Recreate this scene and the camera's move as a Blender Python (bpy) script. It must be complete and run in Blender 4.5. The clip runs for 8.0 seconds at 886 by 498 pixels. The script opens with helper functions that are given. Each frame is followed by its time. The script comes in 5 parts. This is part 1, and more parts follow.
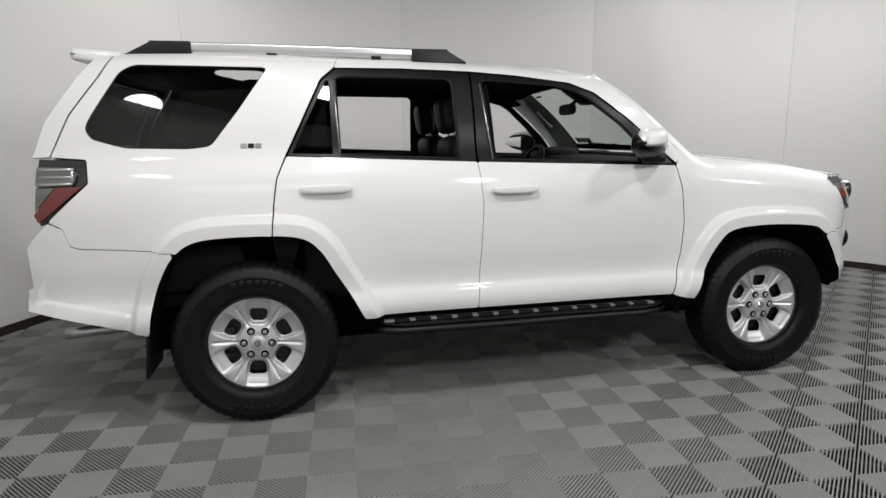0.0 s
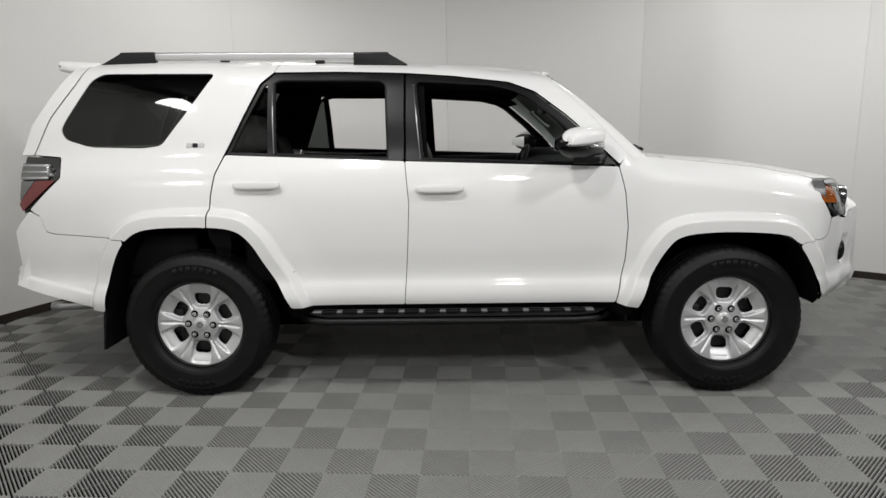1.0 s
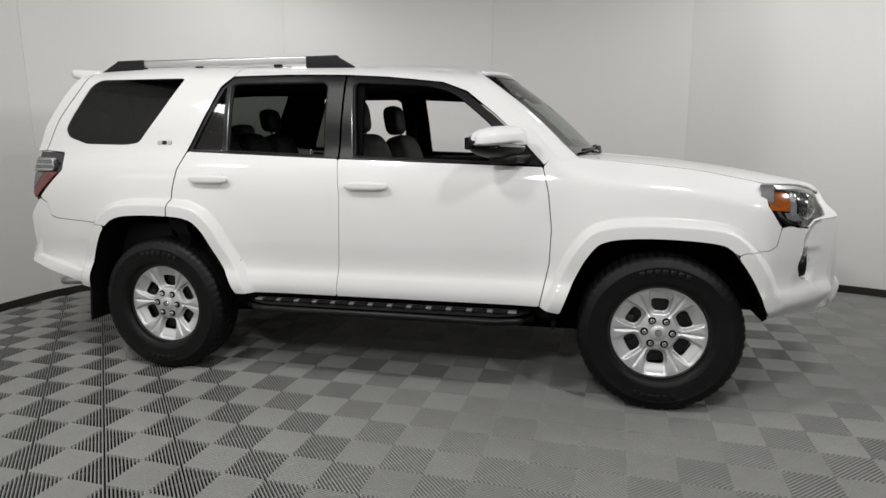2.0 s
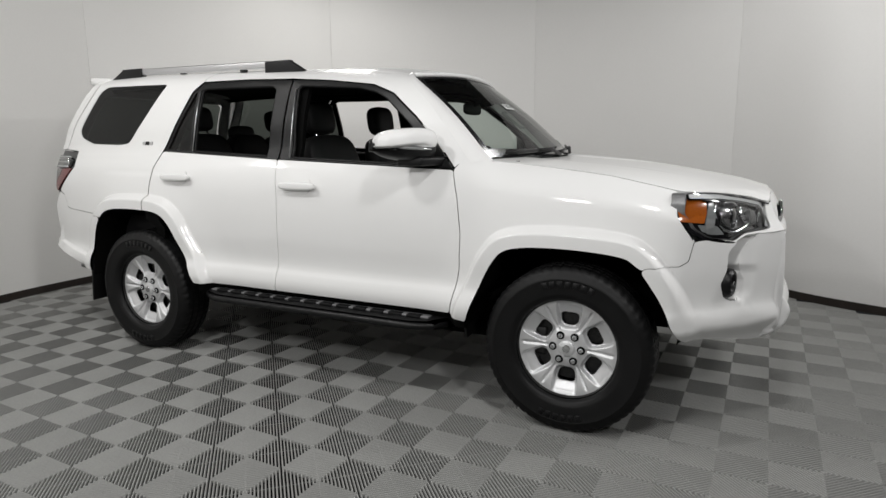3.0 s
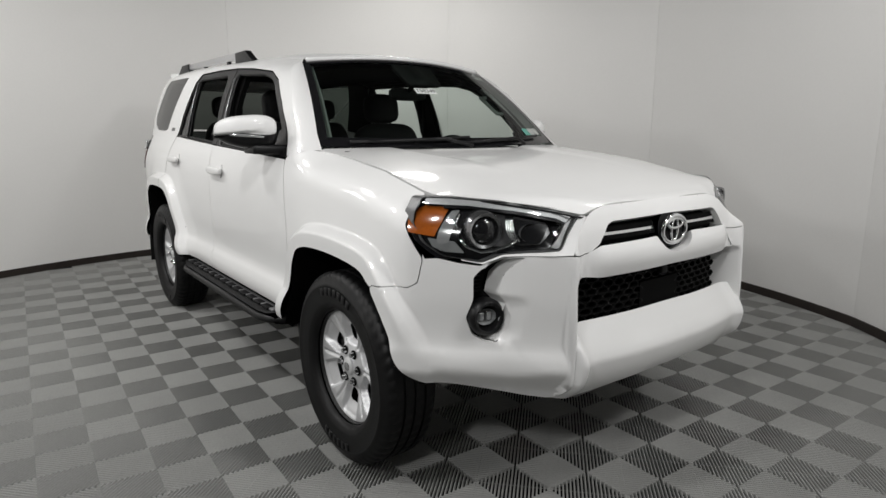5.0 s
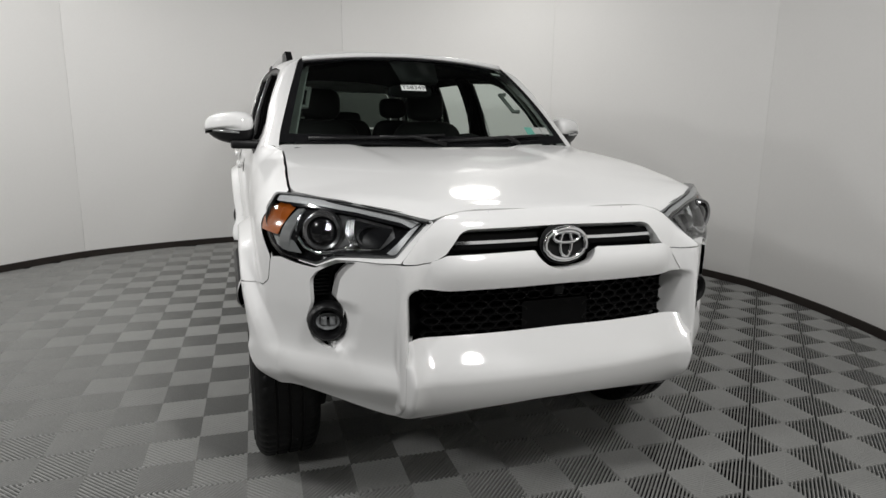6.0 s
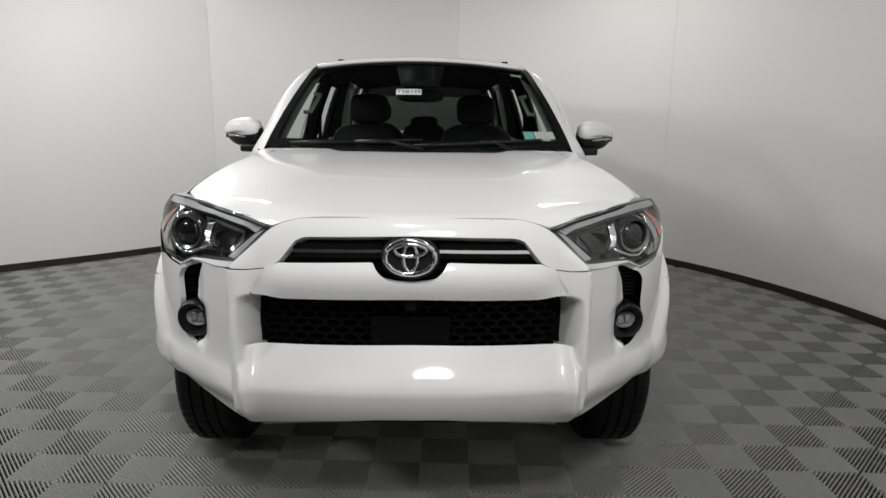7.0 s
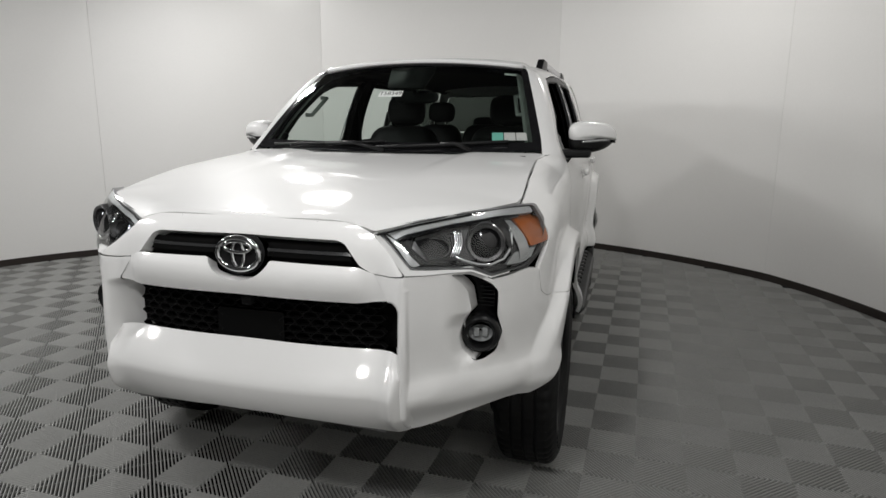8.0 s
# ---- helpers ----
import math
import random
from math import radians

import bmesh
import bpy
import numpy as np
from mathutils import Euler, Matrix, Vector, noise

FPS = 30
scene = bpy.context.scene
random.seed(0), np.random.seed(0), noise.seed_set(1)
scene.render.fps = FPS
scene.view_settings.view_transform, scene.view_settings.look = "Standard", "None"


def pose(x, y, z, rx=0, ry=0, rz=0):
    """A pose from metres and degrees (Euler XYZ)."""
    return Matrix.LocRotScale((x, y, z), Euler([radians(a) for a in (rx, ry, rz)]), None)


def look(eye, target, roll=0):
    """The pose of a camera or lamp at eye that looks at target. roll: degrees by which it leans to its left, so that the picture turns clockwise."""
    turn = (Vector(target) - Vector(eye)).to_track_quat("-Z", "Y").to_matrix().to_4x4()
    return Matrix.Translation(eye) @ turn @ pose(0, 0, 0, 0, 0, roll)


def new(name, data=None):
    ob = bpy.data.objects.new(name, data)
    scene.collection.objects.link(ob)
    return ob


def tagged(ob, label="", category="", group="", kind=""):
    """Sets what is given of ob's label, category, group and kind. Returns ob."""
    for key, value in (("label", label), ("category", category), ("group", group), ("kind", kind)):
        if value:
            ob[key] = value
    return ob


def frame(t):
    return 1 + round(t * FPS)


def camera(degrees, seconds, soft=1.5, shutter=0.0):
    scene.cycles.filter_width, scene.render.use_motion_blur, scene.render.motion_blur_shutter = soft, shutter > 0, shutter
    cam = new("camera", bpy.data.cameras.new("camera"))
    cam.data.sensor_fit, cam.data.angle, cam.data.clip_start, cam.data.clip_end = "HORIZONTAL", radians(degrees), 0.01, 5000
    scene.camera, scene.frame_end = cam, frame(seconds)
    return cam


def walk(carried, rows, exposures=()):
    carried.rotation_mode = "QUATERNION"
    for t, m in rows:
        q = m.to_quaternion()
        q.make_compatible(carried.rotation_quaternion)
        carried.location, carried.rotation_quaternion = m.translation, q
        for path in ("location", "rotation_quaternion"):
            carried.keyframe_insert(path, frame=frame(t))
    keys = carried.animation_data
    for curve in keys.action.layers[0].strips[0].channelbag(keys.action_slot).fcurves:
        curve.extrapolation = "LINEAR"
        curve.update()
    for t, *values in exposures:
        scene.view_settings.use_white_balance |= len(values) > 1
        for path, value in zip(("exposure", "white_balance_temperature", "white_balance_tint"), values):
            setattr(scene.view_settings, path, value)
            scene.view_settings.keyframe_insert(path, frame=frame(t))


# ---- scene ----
from mathutils.geometry import delaunay_2d_cdt

cam = camera(72.66, 8.0)
PATH = [
    (0, (-1.059, -3.808, 1.373), (-0.671, -1.881, 1.005), -0.8),
    (0.5, (-0.548, -3.868, 1.356), (-0.369, -1.909, 0.996), -0.9),
    (1, (-0.033, -3.966, 1.36), (-0.067, -2.0, 0.997), -0.9),
    (2.5, (1.55, -3.746, 1.314), (0.888, -1.891, 0.97), -0.4),
    (3, (2.044, -3.517, 1.34), (1.187, -1.744, 0.988), -0.4),
    (3.5, (2.472, -3.298, 1.344), (1.445, -1.617, 0.998), 0.0),
    (4, (2.857, -2.826, 1.343), (1.634, -1.29, 0.963), -0.6),
    (4.5, (3.207, -2.462, 1.356), (1.822, -1.069, 0.977), 0.1),
    (4.7, (3.311, -2.263, 1.328), (1.853, -0.949, 0.948), 0.0),
    (5.8, (3.834, -1.207, 1.35), (2.039, -0.417, 0.956), 0.8),
    (6, (3.877, -0.982, 1.329), (2.03, -0.322, 0.94), 0.7),
    (6.5, (3.947, -0.483, 1.322), (2.016, -0.124, 0.944), 0.8),
    (7, (3.968, 0.056, 1.345), (2.006, 0.1, 0.96), 0.7),
    (7.5, (3.882, 0.571, 1.343), (1.934, 0.322, 0.960), 0.65),
    (8, (3.817, 1.088, 1.358), (1.93, 0.551, 0.969), 0.4),
]
EXPOSURES = [(0, 0.0), (8, 0.0)]
walk(cam, [(t, look(eye, target, roll)) for t, eye, target, roll in PATH], EXPOSURES)

# ---- world and lamps ----
world = bpy.data.worlds.new("world")
world.use_nodes = True
world.node_tree.nodes["Background"].inputs[0].default_value = (0.9, 0.95, 1.0, 1)
world.node_tree.nodes["Background"].inputs[1].default_value = 0.02
scene.world = world


def lamp(name, eye, target, watts, size, shape="DISK", size_y=0.0, colour=(1.0, 0.985, 0.965), spread=180):
    data = bpy.data.lights.new(name, "AREA")
    data.shape, data.size, data.energy, data.color = shape, size, watts, colour
    if size_y:
        data.size_y = size_y
    data.spread = radians(spread)
    ob = new(name, data)
    ob.matrix_world = look(eye, target)
    return ob


COOL, WARM = (1.0, 0.992, 0.982), (1.0, 0.98, 0.945)
# round lamps: a high row in the ceiling along the walkway, a few lower ones on stands behind it
CAR_MID = (0.0, 0.0, 0.9)
for eye, watts, wide in (
    ((-0.90, -2.55, 3.34), 33, 0.32),
    ((1.90, -2.45, 3.34), 27, 0.32),
    ((3.55, -0.10, 3.34), 16, 0.32),
    # added fill for the far flank, with no known source
    ((1.90, 1.50, 3.34), 12, 0.32),
    ((-2.75, -2.75, 3.10), 21, 0.46),
    ((0.60, -4.00, 2.45), 25, 0.32),
    ((3.30, -3.15, 2.45), 25, 0.32),
    ((4.30, 0.20, 2.90), 30, 0.32),
):
    lamp("studio_lamp", eye, CAR_MID if eye[2] < 3.2 else (eye[0] * 0.75, eye[1] * 0.75, 0.0), watts, wide, "DISK", 0.0, COOL)
# a pair above the tail, added as fill for the walls, with no known source
for y, watts in ((-1.9, 13), (1.5, 19)):
    lamp("fill_lamp", (-1.6, y, 3.36), (-1.6, y * 0.6, 0), watts, 0.6, "DISK", 0.0, WARM)


# ---- materials ----
def ramp(nt, fac, a, b, lo=0.3, hi=0.7):
    n = nt.nodes.new("ShaderNodeValToRGB")
    n.color_ramp.elements[0].position, n.color_ramp.elements[1].position = lo, hi
    n.color_ramp.elements[0].color, n.color_ramp.elements[1].color = (*a, 1), (*b, 1)
    nt.links.new(fac, n.inputs[0])
    return n.outputs[0]


def noise_out(nt, scale, detail=4.0, stretch=None):
    coord = nt.nodes.new("ShaderNodeTexCoord")
    n = nt.nodes.new("ShaderNodeTexNoise")
    n.inputs["Scale"].default_value, n.inputs["Detail"].default_value = scale, detail
    src = coord.outputs["Object"]
    if stretch:
        m = nt.nodes.new("ShaderNodeMapping")
        m.inputs["Scale"].default_value = stretch
        nt.links.new(src, m.inputs[0])
        src = m.outputs[0]
    nt.links.new(src, n.inputs["Vector"])
    return n.outputs["Fac"]


def surface(name, a, b=None, rough=0.5, rough2=None, metal=0.0, coat=0.0, scale=6.0, fine=90.0, bump=0.0, spec=0.5, stretch=None, per_piece=0.0):
    """A principled surface whose colour runs from a to b in large and fine mottling, with fine relief."""
    m = bpy.data.materials.new(name)
    m.use_nodes = True
    nt = m.node_tree
    p = nt.nodes["Principled BSDF"]
    b = b or a
    big = noise_out(nt, scale, 4.0, stretch)
    small = noise_out(nt, fine, 3.0, stretch)
    mix = nt.nodes.new("ShaderNodeMath")
    mix.operation = "MULTIPLY_ADD"
    nt.links.new(small, mix.inputs[0])
    mix.inputs[1].default_value = 0.5
    half = nt.nodes.new("ShaderNodeMath")
    half.operation = "MULTIPLY"
    nt.links.new(big, half.inputs[0])
    half.inputs[1].default_value = 0.5
    nt.links.new(half.outputs[0], mix.inputs[2])
    colour = ramp(nt, mix.outputs[0], a, b)
    if per_piece:
        info = nt.nodes.new("ShaderNodeObjectInfo")
        hsv = nt.nodes.new("ShaderNodeHueSaturation")
        rng = nt.nodes.new("ShaderNodeMapRange")
        rng.inputs[3].default_value, rng.inputs[4].default_value = 1 - per_piece, 1 + per_piece
        nt.links.new(info.outputs["Random"], rng.inputs[0])
        nt.links.new(rng.outputs[0], hsv.inputs["Value"])
        nt.links.new(colour, hsv.inputs["Color"])
        colour = hsv.outputs[0]
    nt.links.new(colour, p.inputs["Base Color"])
    r = nt.nodes.new("ShaderNodeMapRange")
    r.inputs[3].default_value, r.inputs[4].default_value = rough, rough2 if rough2 is not None else rough
    nt.links.new(big, r.inputs[0])
    nt.links.new(r.outputs[0], p.inputs["Roughness"])
    p.inputs["Metallic"].default_value = metal
    p.inputs["Specular IOR Level"].default_value = spec
    if coat:
        p.inputs["Coat Weight"].default_value = coat
        p.inputs["Coat Roughness"].default_value = 0.06 if name == "white_paint" else 0.03
    if bump:
        bn = nt.nodes.new("ShaderNodeBump")
        bn.inputs["Strength"].default_value, bn.inputs["Distance"].default_value = bump, 0.002
        nt.links.new(small, bn.inputs["Height"])
        nt.links.new(bn.outputs[0], p.inputs["Normal"])
    return m


def glass(name, tint, gloss_ior=1.5, rough=0.0):
    """Thin glass: tinted see-through, with gloss that grows towards grazing views."""
    m = bpy.data.materials.new(name)
    m.use_nodes = True
    nt = m.node_tree
    nt.nodes.clear()
    out = nt.nodes.new("ShaderNodeOutputMaterial")
    mix = nt.nodes.new("ShaderNodeMixShader")
    tr = nt.nodes.new("ShaderNodeBsdfTransparent")
    gl = nt.nodes.new("ShaderNodeBsdfGlossy")
    lw = nt.nodes.new("ShaderNodeLayerWeight")
    pw = nt.nodes.new("ShaderNodeMath")
    pw.operation = "POWER"
    nt.links.new(lw.outputs["Facing"], pw.inputs[0])
    pw.inputs[1].default_value = 5.0
    fr = nt.nodes.new("ShaderNodeMath")
    fr.operation = "MULTIPLY_ADD"
    nt.links.new(pw.outputs[0], fr.inputs[0])
    low = ((gloss_ior - 1) / (gloss_ior + 1)) ** 2
    fr.inputs[1].default_value, fr.inputs[2].default_value = 1 - low, low
    tr.inputs[0].default_value = (*tint, 1)
    gl.inputs["Roughness"].default_value = rough
    nt.links.new(fr.outputs[0], mix.inputs[0])
    nt.links.new(tr.outputs[0], mix.inputs[1])
    nt.links.new(gl.outputs[0], mix.inputs[2])
    nt.links.new(mix.outputs[0], out.inputs[0])
    return m


PAINT = surface("white_paint", (0.80, 0.80, 0.79), (0.82, 0.82, 0.815), 0.42, 0.46, coat=0.6, scale=2, fine=300)
TRIM = surface("satin_black_trim", (0.004, 0.004, 0.0045), (0.007, 0.007, 0.0075), 0.34, 0.44, scale=8, fine=400, bump=0.05, spec=0.3)
GLOSSBLACK = surface("gloss_black", (0.006, 0.006, 0.007), (0.01, 0.01, 0.011), 0.12, 0.18, coat=0.6)
PLASTIC = surface("grained_black_plastic", (0.004, 0.004, 0.0043), (0.008, 0.008, 0.0085), 0.5, 0.65, fine=600, bump=0.25, spec=0.2)
UNDER = surface("underbody_black", (0.0025, 0.0025, 0.0025), (0.005, 0.005, 0.005), 0.9, 0.95, spec=0.08)
RUBBER = surface("tyre_rubber", (0.004, 0.004, 0.0042), (0.008, 0.008, 0.0083), 0.40, 0.54, scale=9, fine=260, bump=0.2, spec=0.24)
ALLOY = surface("silver_alloy", (0.66, 0.665, 0.675), (0.74, 0.745, 0.75), 0.36, 0.44, metal=0.5, coat=0.1, fine=500)
STEEL = surface("dull_steel", (0.03, 0.03, 0.03), (0.07, 0.07, 0.07), 0.45, 0.6, metal=0.9)
CHROME = surface("chrome", (0.72, 0.73, 0.74), (0.78, 0.79, 0.8), 0.08, 0.14, metal=1.0)
LAMPGREY = surface("lamp_housing_grey", (0.10, 0.10, 0.102), (0.17, 0.17, 0.172), 0.3, 0.4, metal=0.3, scale=14)
LAMPSILVER = surface("lamp_silver", (0.34, 0.345, 0.35), (0.44, 0.445, 0.45), 0.35, 0.45, metal=0.2)
DARKCHROME = surface("smoked_chrome", (0.22, 0.22, 0.225), (0.30, 0.30, 0.305), 0.15, 0.25, metal=0.9)
RAILSILVER = surface("satin_aluminium", (0.55, 0.55, 0.56), (0.62, 0.62, 0.63), 0.3, 0.38, metal=0.9, fine=300, stretch=(1, 30, 30))
AMBER = surface("amber_lens", (0.28, 0.066, 0.007), (0.38, 0.095, 0.01), 0.15, 0.2, coat=1.0, scale=40)
RED = surface("red_lens", (0.11, 0.004, 0.0035), (0.17, 0.007, 0.006), 0.15, 0.2, coat=1.0)
TAILCLEAR = surface("smoked_clear_lens", (0.10, 0.105, 0.10), (0.17, 0.175, 0.17), 0.08, 0.14, coat=1.0, metal=0.4, scale=4, fine=20, stretch=(0.2, 1, 6))
CLEARLAMP = surface("frosted_clear_lens", (0.36, 0.37, 0.37), (0.44, 0.45, 0.45), 0.10, 0.16, coat=1.0, metal=0.5, scale=3, fine=20, stretch=(0.2, 1, 6))
LEATHER = surface("black_leather", (0.004, 0.004, 0.0045), (0.009, 0.009, 0.009), 0.48, 0.6, fine=350, bump=0.3, spec=0.22)
DASH = surface("dark_dashboard", (0.006, 0.006, 0.0065), (0.012, 0.012, 0.013), 0.55, 0.7, fine=400, bump=0.2, spec=0.2)
HEADLINER = surface("black_headliner", (0.012, 0.012, 0.012), (0.02, 0.02, 0.02), 0.9, 0.95, fine=500, bump=0.2, spec=0.2)
LINING = surface("grey_pillar_lining", (0.27, 0.28, 0.27), (0.33, 0.34, 0.33), 0.8, 0.9, fine=500, bump=0.2, spec=0.2)
WALLPAINT = surface("wall_white", (0.845, 0.838, 0.822), (0.875, 0.868, 0.852), 0.40, 0.46, scale=1.2, fine=60, bump=0.03, per_piece=0.012)
CEILPAINT = surface("dark_grey_paint", (0.035, 0.035, 0.035), (0.05, 0.05, 0.05), 0.85, 0.9)
SKIRTING = surface("dark_brown_skirting", (0.016, 0.012, 0.010), (0.03, 0.022, 0.018), 0.45, 0.6)
TILE = surface("grey_ribbed_plastic", (0.265, 0.267, 0.257), (0.335, 0.336, 0.324), 0.48, 0.62, scale=3, fine=120, per_piece=0.06, bump=0.1)
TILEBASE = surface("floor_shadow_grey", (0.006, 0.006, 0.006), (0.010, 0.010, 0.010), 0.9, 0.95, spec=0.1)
BACKDARK = surface("unseen_dark_panel", (0.035, 0.035, 0.036), (0.05, 0.05, 0.05), 0.9, 0.95)
BLACKMESH = surface("black_grille", (0.003, 0.003, 0.003), (0.005, 0.005, 0.005), 0.45, 0.55, spec=0.2)
STEPGREY = surface("grey_step_strip", (0.20, 0.20, 0.205), (0.27, 0.27, 0.275), 0.4, 0.5, metal=0.3)
STICKERWHITE = surface("sticker_white", (0.75, 0.77, 0.75), (0.8, 0.82, 0.8), 0.5)
STICKERGREEN = surface("sticker_green", (0.10, 0.34, 0.27), (0.14, 0.42, 0.34), 0.5)
STICKERGREY = surface("sticker_grey", (0.35, 0.38, 0.36), (0.5, 0.5, 0.48), 0.5)
INK = surface("printed_ink", (0.02, 0.03, 0.025), None, 0.6)
MIRROR = surface("mirror_glass", (0.8, 0.82, 0.82), None, 0.02, metal=1.0)
CLEAR = glass("clear_glass", (0.64, 0.715, 0.67))
PRIVACY = glass("privacy_glass", (0.09, 0.10, 0.092))
LENS = glass("lamp_lens", (0.93, 0.94, 0.94), 1.45)


# ---- mesh helpers ----
def part(name, mesh, material, parent, label=""):
    """Links a mesh (or bmesh) as one object under a thing or a part."""
    if isinstance(mesh, bmesh.types.BMesh):
        me = bpy.data.meshes.new(name)
        mesh.to_mesh(me)
        mesh.free()
        mesh = me
    if material and not mesh.materials:
        mesh.materials.append(material)
    ob = new(name, mesh)
    ob.parent = parent
    return tagged(ob, label) if label else ob


def smooth_mesh(name, verts, faces, normals=None):
    me = bpy.data.meshes.new(name)
    me.from_pydata([tuple(v) for v in verts], [], faces)
    me.polygons.foreach_set("use_smooth", [True] * len(me.polygons))
    me.update()
    if normals is not None:
        me.normals_split_custom_set_from_vertices([tuple(n) for n in normals])
    return me


def rounded(pts, r):
    """A closed outline with its corners rounded; r is one radius or one a corner."""
    out, n = [], len(pts)
    for k in range(n):
        a, b, c = (Vector(pts[(k + d) % n][:2]) for d in (-1, 0, 1))
        rk = r[k] if isinstance(r, (list, tuple)) else r
        la, lc = (a - b).length, (c - b).length
        d = min(rk, 0.45 * la, 0.45 * lc)
        if d < 1e-4:
            out.append(b)
            continue
        p, q = b + (a - b) * (d / la), b + (c - b) * (d / lc)
        steps = 5 if d > 0.01 else 3
        out += [p * (1 - s) ** 2 + b * 2 * s * (1 - s) + q * s * s for s in (i / steps for i in range(steps + 1))]
    return out


def dense(pts, step):
    out, n = [], len(pts)
    for k in range(n):
        a, b = Vector(pts[k]), Vector(pts[(k + 1) % n])
        m = max(1, math.ceil((b - a).length / step))
        out += [a + (b - a) * (i / m) for i in range(m)]
    clean = []
    for p in out:
        if not clean or (p - clean[-1]).length > 1e-4:
            clean.append(p)
    return clean


def area2(pts):
    return sum(pts[k - 1][0] * pts[k][1] - pts[k][0] * pts[k - 1][1] for k in range(len(pts)))


def shrink(pts, d):
    """The outline moved inwards by d (outwards where d is negative)."""
    n, sign = len(pts), 1 if area2(pts) > 0 else -1
    out = []
    for k in range(n):
        t = (Vector(pts[(k + 1) % n]) - Vector(pts[k - 1]))
        t.normalize()
        out.append(Vector(pts[k]) + Vector((-t.y, t.x)) * d * sign)
    return out


def inside(poly, pts):
    x, y = pts[:, 0], pts[:, 1]
    res = np.zeros(len(pts), bool)
    px, py = np.array([p[0] for p in poly]), np.array([p[1] for p in poly])
    qx, qy = np.roll(px, 1), np.roll(py, 1)
    for ax, ay, bx, by in zip(px, py, qx, qy):
        if ay != by:
            cross = ((ay > y) != (by > y)) & (x < (bx - ax) * (y - ay) / (by - ay) + ax)
            res ^= cross
    return res


def panel(name, outer, lift, holes=(), step=0.025, depth=0.015, rows=(), extra=()):
    """A sheet over a flat outline with holes, lifted into space by lift(u, v), with turned-in edges of the given depth."""
    loops = [dense(l, step) for l in (outer, *holes)]
    pts, edges = [], []
    for l in loops:
        k = len(pts)
        pts += [(p[0], p[1]) for p in l]
        edges += [(k + i, k + (i + 1) % len(l)) for i in range(len(l))]
    rim = np.array(pts)
    lo, hi = rim.min(0), rim.max(0)
    gu, gv = np.meshgrid(np.arange(lo[0] + step / 2, hi[0], step), np.arange(lo[1] + step / 2, hi[1], step))
    gu[::2] += step / 4
    grid = np.stack([gu.ravel(), gv.ravel()], 1)
    for row in rows:
        line = np.arange(lo[0] + step / 2, hi[0], step)
        grid = np.concatenate([grid[np.abs(grid[:, 1] - row) > 0.002], np.stack([line, np.full(len(line), row)], 1)])
    if len(extra):
        more = np.array(extra)
        far = np.array([np.min((more[:, 0] - g[0]) ** 2 + (more[:, 1] - g[1]) ** 2) for g in grid]) > (0.5 * step) ** 2
        grid = np.concatenate([grid[far], more])
    keep = inside(loops[0], grid)
    for h in loops[1:]:
        keep &= ~inside(h, grid)
    grid = grid[keep]
    if len(grid):
        near = np.array([np.min((rim[:, 0] - g[0]) ** 2 + (rim[:, 1] - g[1]) ** 2) for g in grid])
        grid = grid[near > (0.55 * step) ** 2]
    allp = [Vector(p) for p in pts] + [Vector(p) for p in grid]
    cdt = delaunay_2d_cdt(allp, edges, [], 0, 1e-6)
    uv = np.array([(v[0], v[1]) for v in cdt[0]])
    tri = np.array([f for f in cdt[2] if len(f) == 3])
    mid = uv[tri].mean(1)
    ok = inside(loops[0], mid)
    for h in loops[1:]:
        ok &= ~inside(h, mid)
    tri = tri[ok]
    e = 0.004
    verts, normals = [], []
    for u, v in uv:
        p = Vector(lift(u, v))
        n = (Vector(lift(u + e, v)) - Vector(lift(u - e, v))).cross(Vector(lift(u, v + e)) - Vector(lift(u, v - e)))
        n.normalize()
        verts.append(p)
        normals.append(n)
    up = 1.0
    probe = normals[len(normals) // 2]
    centre = sum(verts, Vector()) / len(verts)
    if probe.dot(lift.out(centre)) < 0:
        up = -1.0
    normals = [n * up for n in normals]
    faces = [tuple(t) if up > 0 else tuple(t[::-1]) for t in tri.tolist()]
    if depth:
        for l in loops:
            k, n = len(verts), len(l)
            ring = []
            for p in l:
                a = Vector(lift(p[0], p[1]))
                nn = (Vector(lift(p[0] + e, p[1])) - Vector(lift(p[0] - e, p[1]))).cross(Vector(lift(p[0], p[1] + e)) - Vector(lift(p[0], p[1] - e)))
                nn.normalize()
                ring.append((a, nn * up))
            for i in range(n):
                side = (ring[(i + 1) % n][0] - ring[i - 1][0]).cross(ring[i][1])
                side.normalize()
                if (area2(l) > 0) != (up > 0):
                    side.negate()
                if l is not loops[0]:
                    pass
                verts += [ring[i][0], ring[i][0] - ring[i][1] * depth]
                normals += [side, side]
            for i in range(n):
                j = (i + 1) % n
                faces.append((k + 2 * i, k + 2 * j, k + 2 * j + 1, k + 2 * i + 1))
    return smooth_mesh(name, verts, faces, normals)


class Lift:
    """A lifting function with the way that counts as outwards."""
    def __init__(self, fun, out):
        self.fun, self.out = fun, out

    def __call__(self, u, v):
        return self.fun(u, v)


def box(lo, hi, bevel=0.0, segments=2):
    bm = bmesh.new()
    bmesh.ops.create_cube(bm, size=1.0)
    for v in bm.verts:
        v.co = Vector([lo[i] + (v.co[i] + 0.5) * (hi[i] - lo[i]) for i in range(3)])
    if bevel:
        bmesh.ops.bevel(bm, geom=bm.edges[:], offset=bevel, segments=segments, affect="EDGES", profile=0.6)
    for f in bm.faces:
        f.smooth = bevel > 0
    return bm


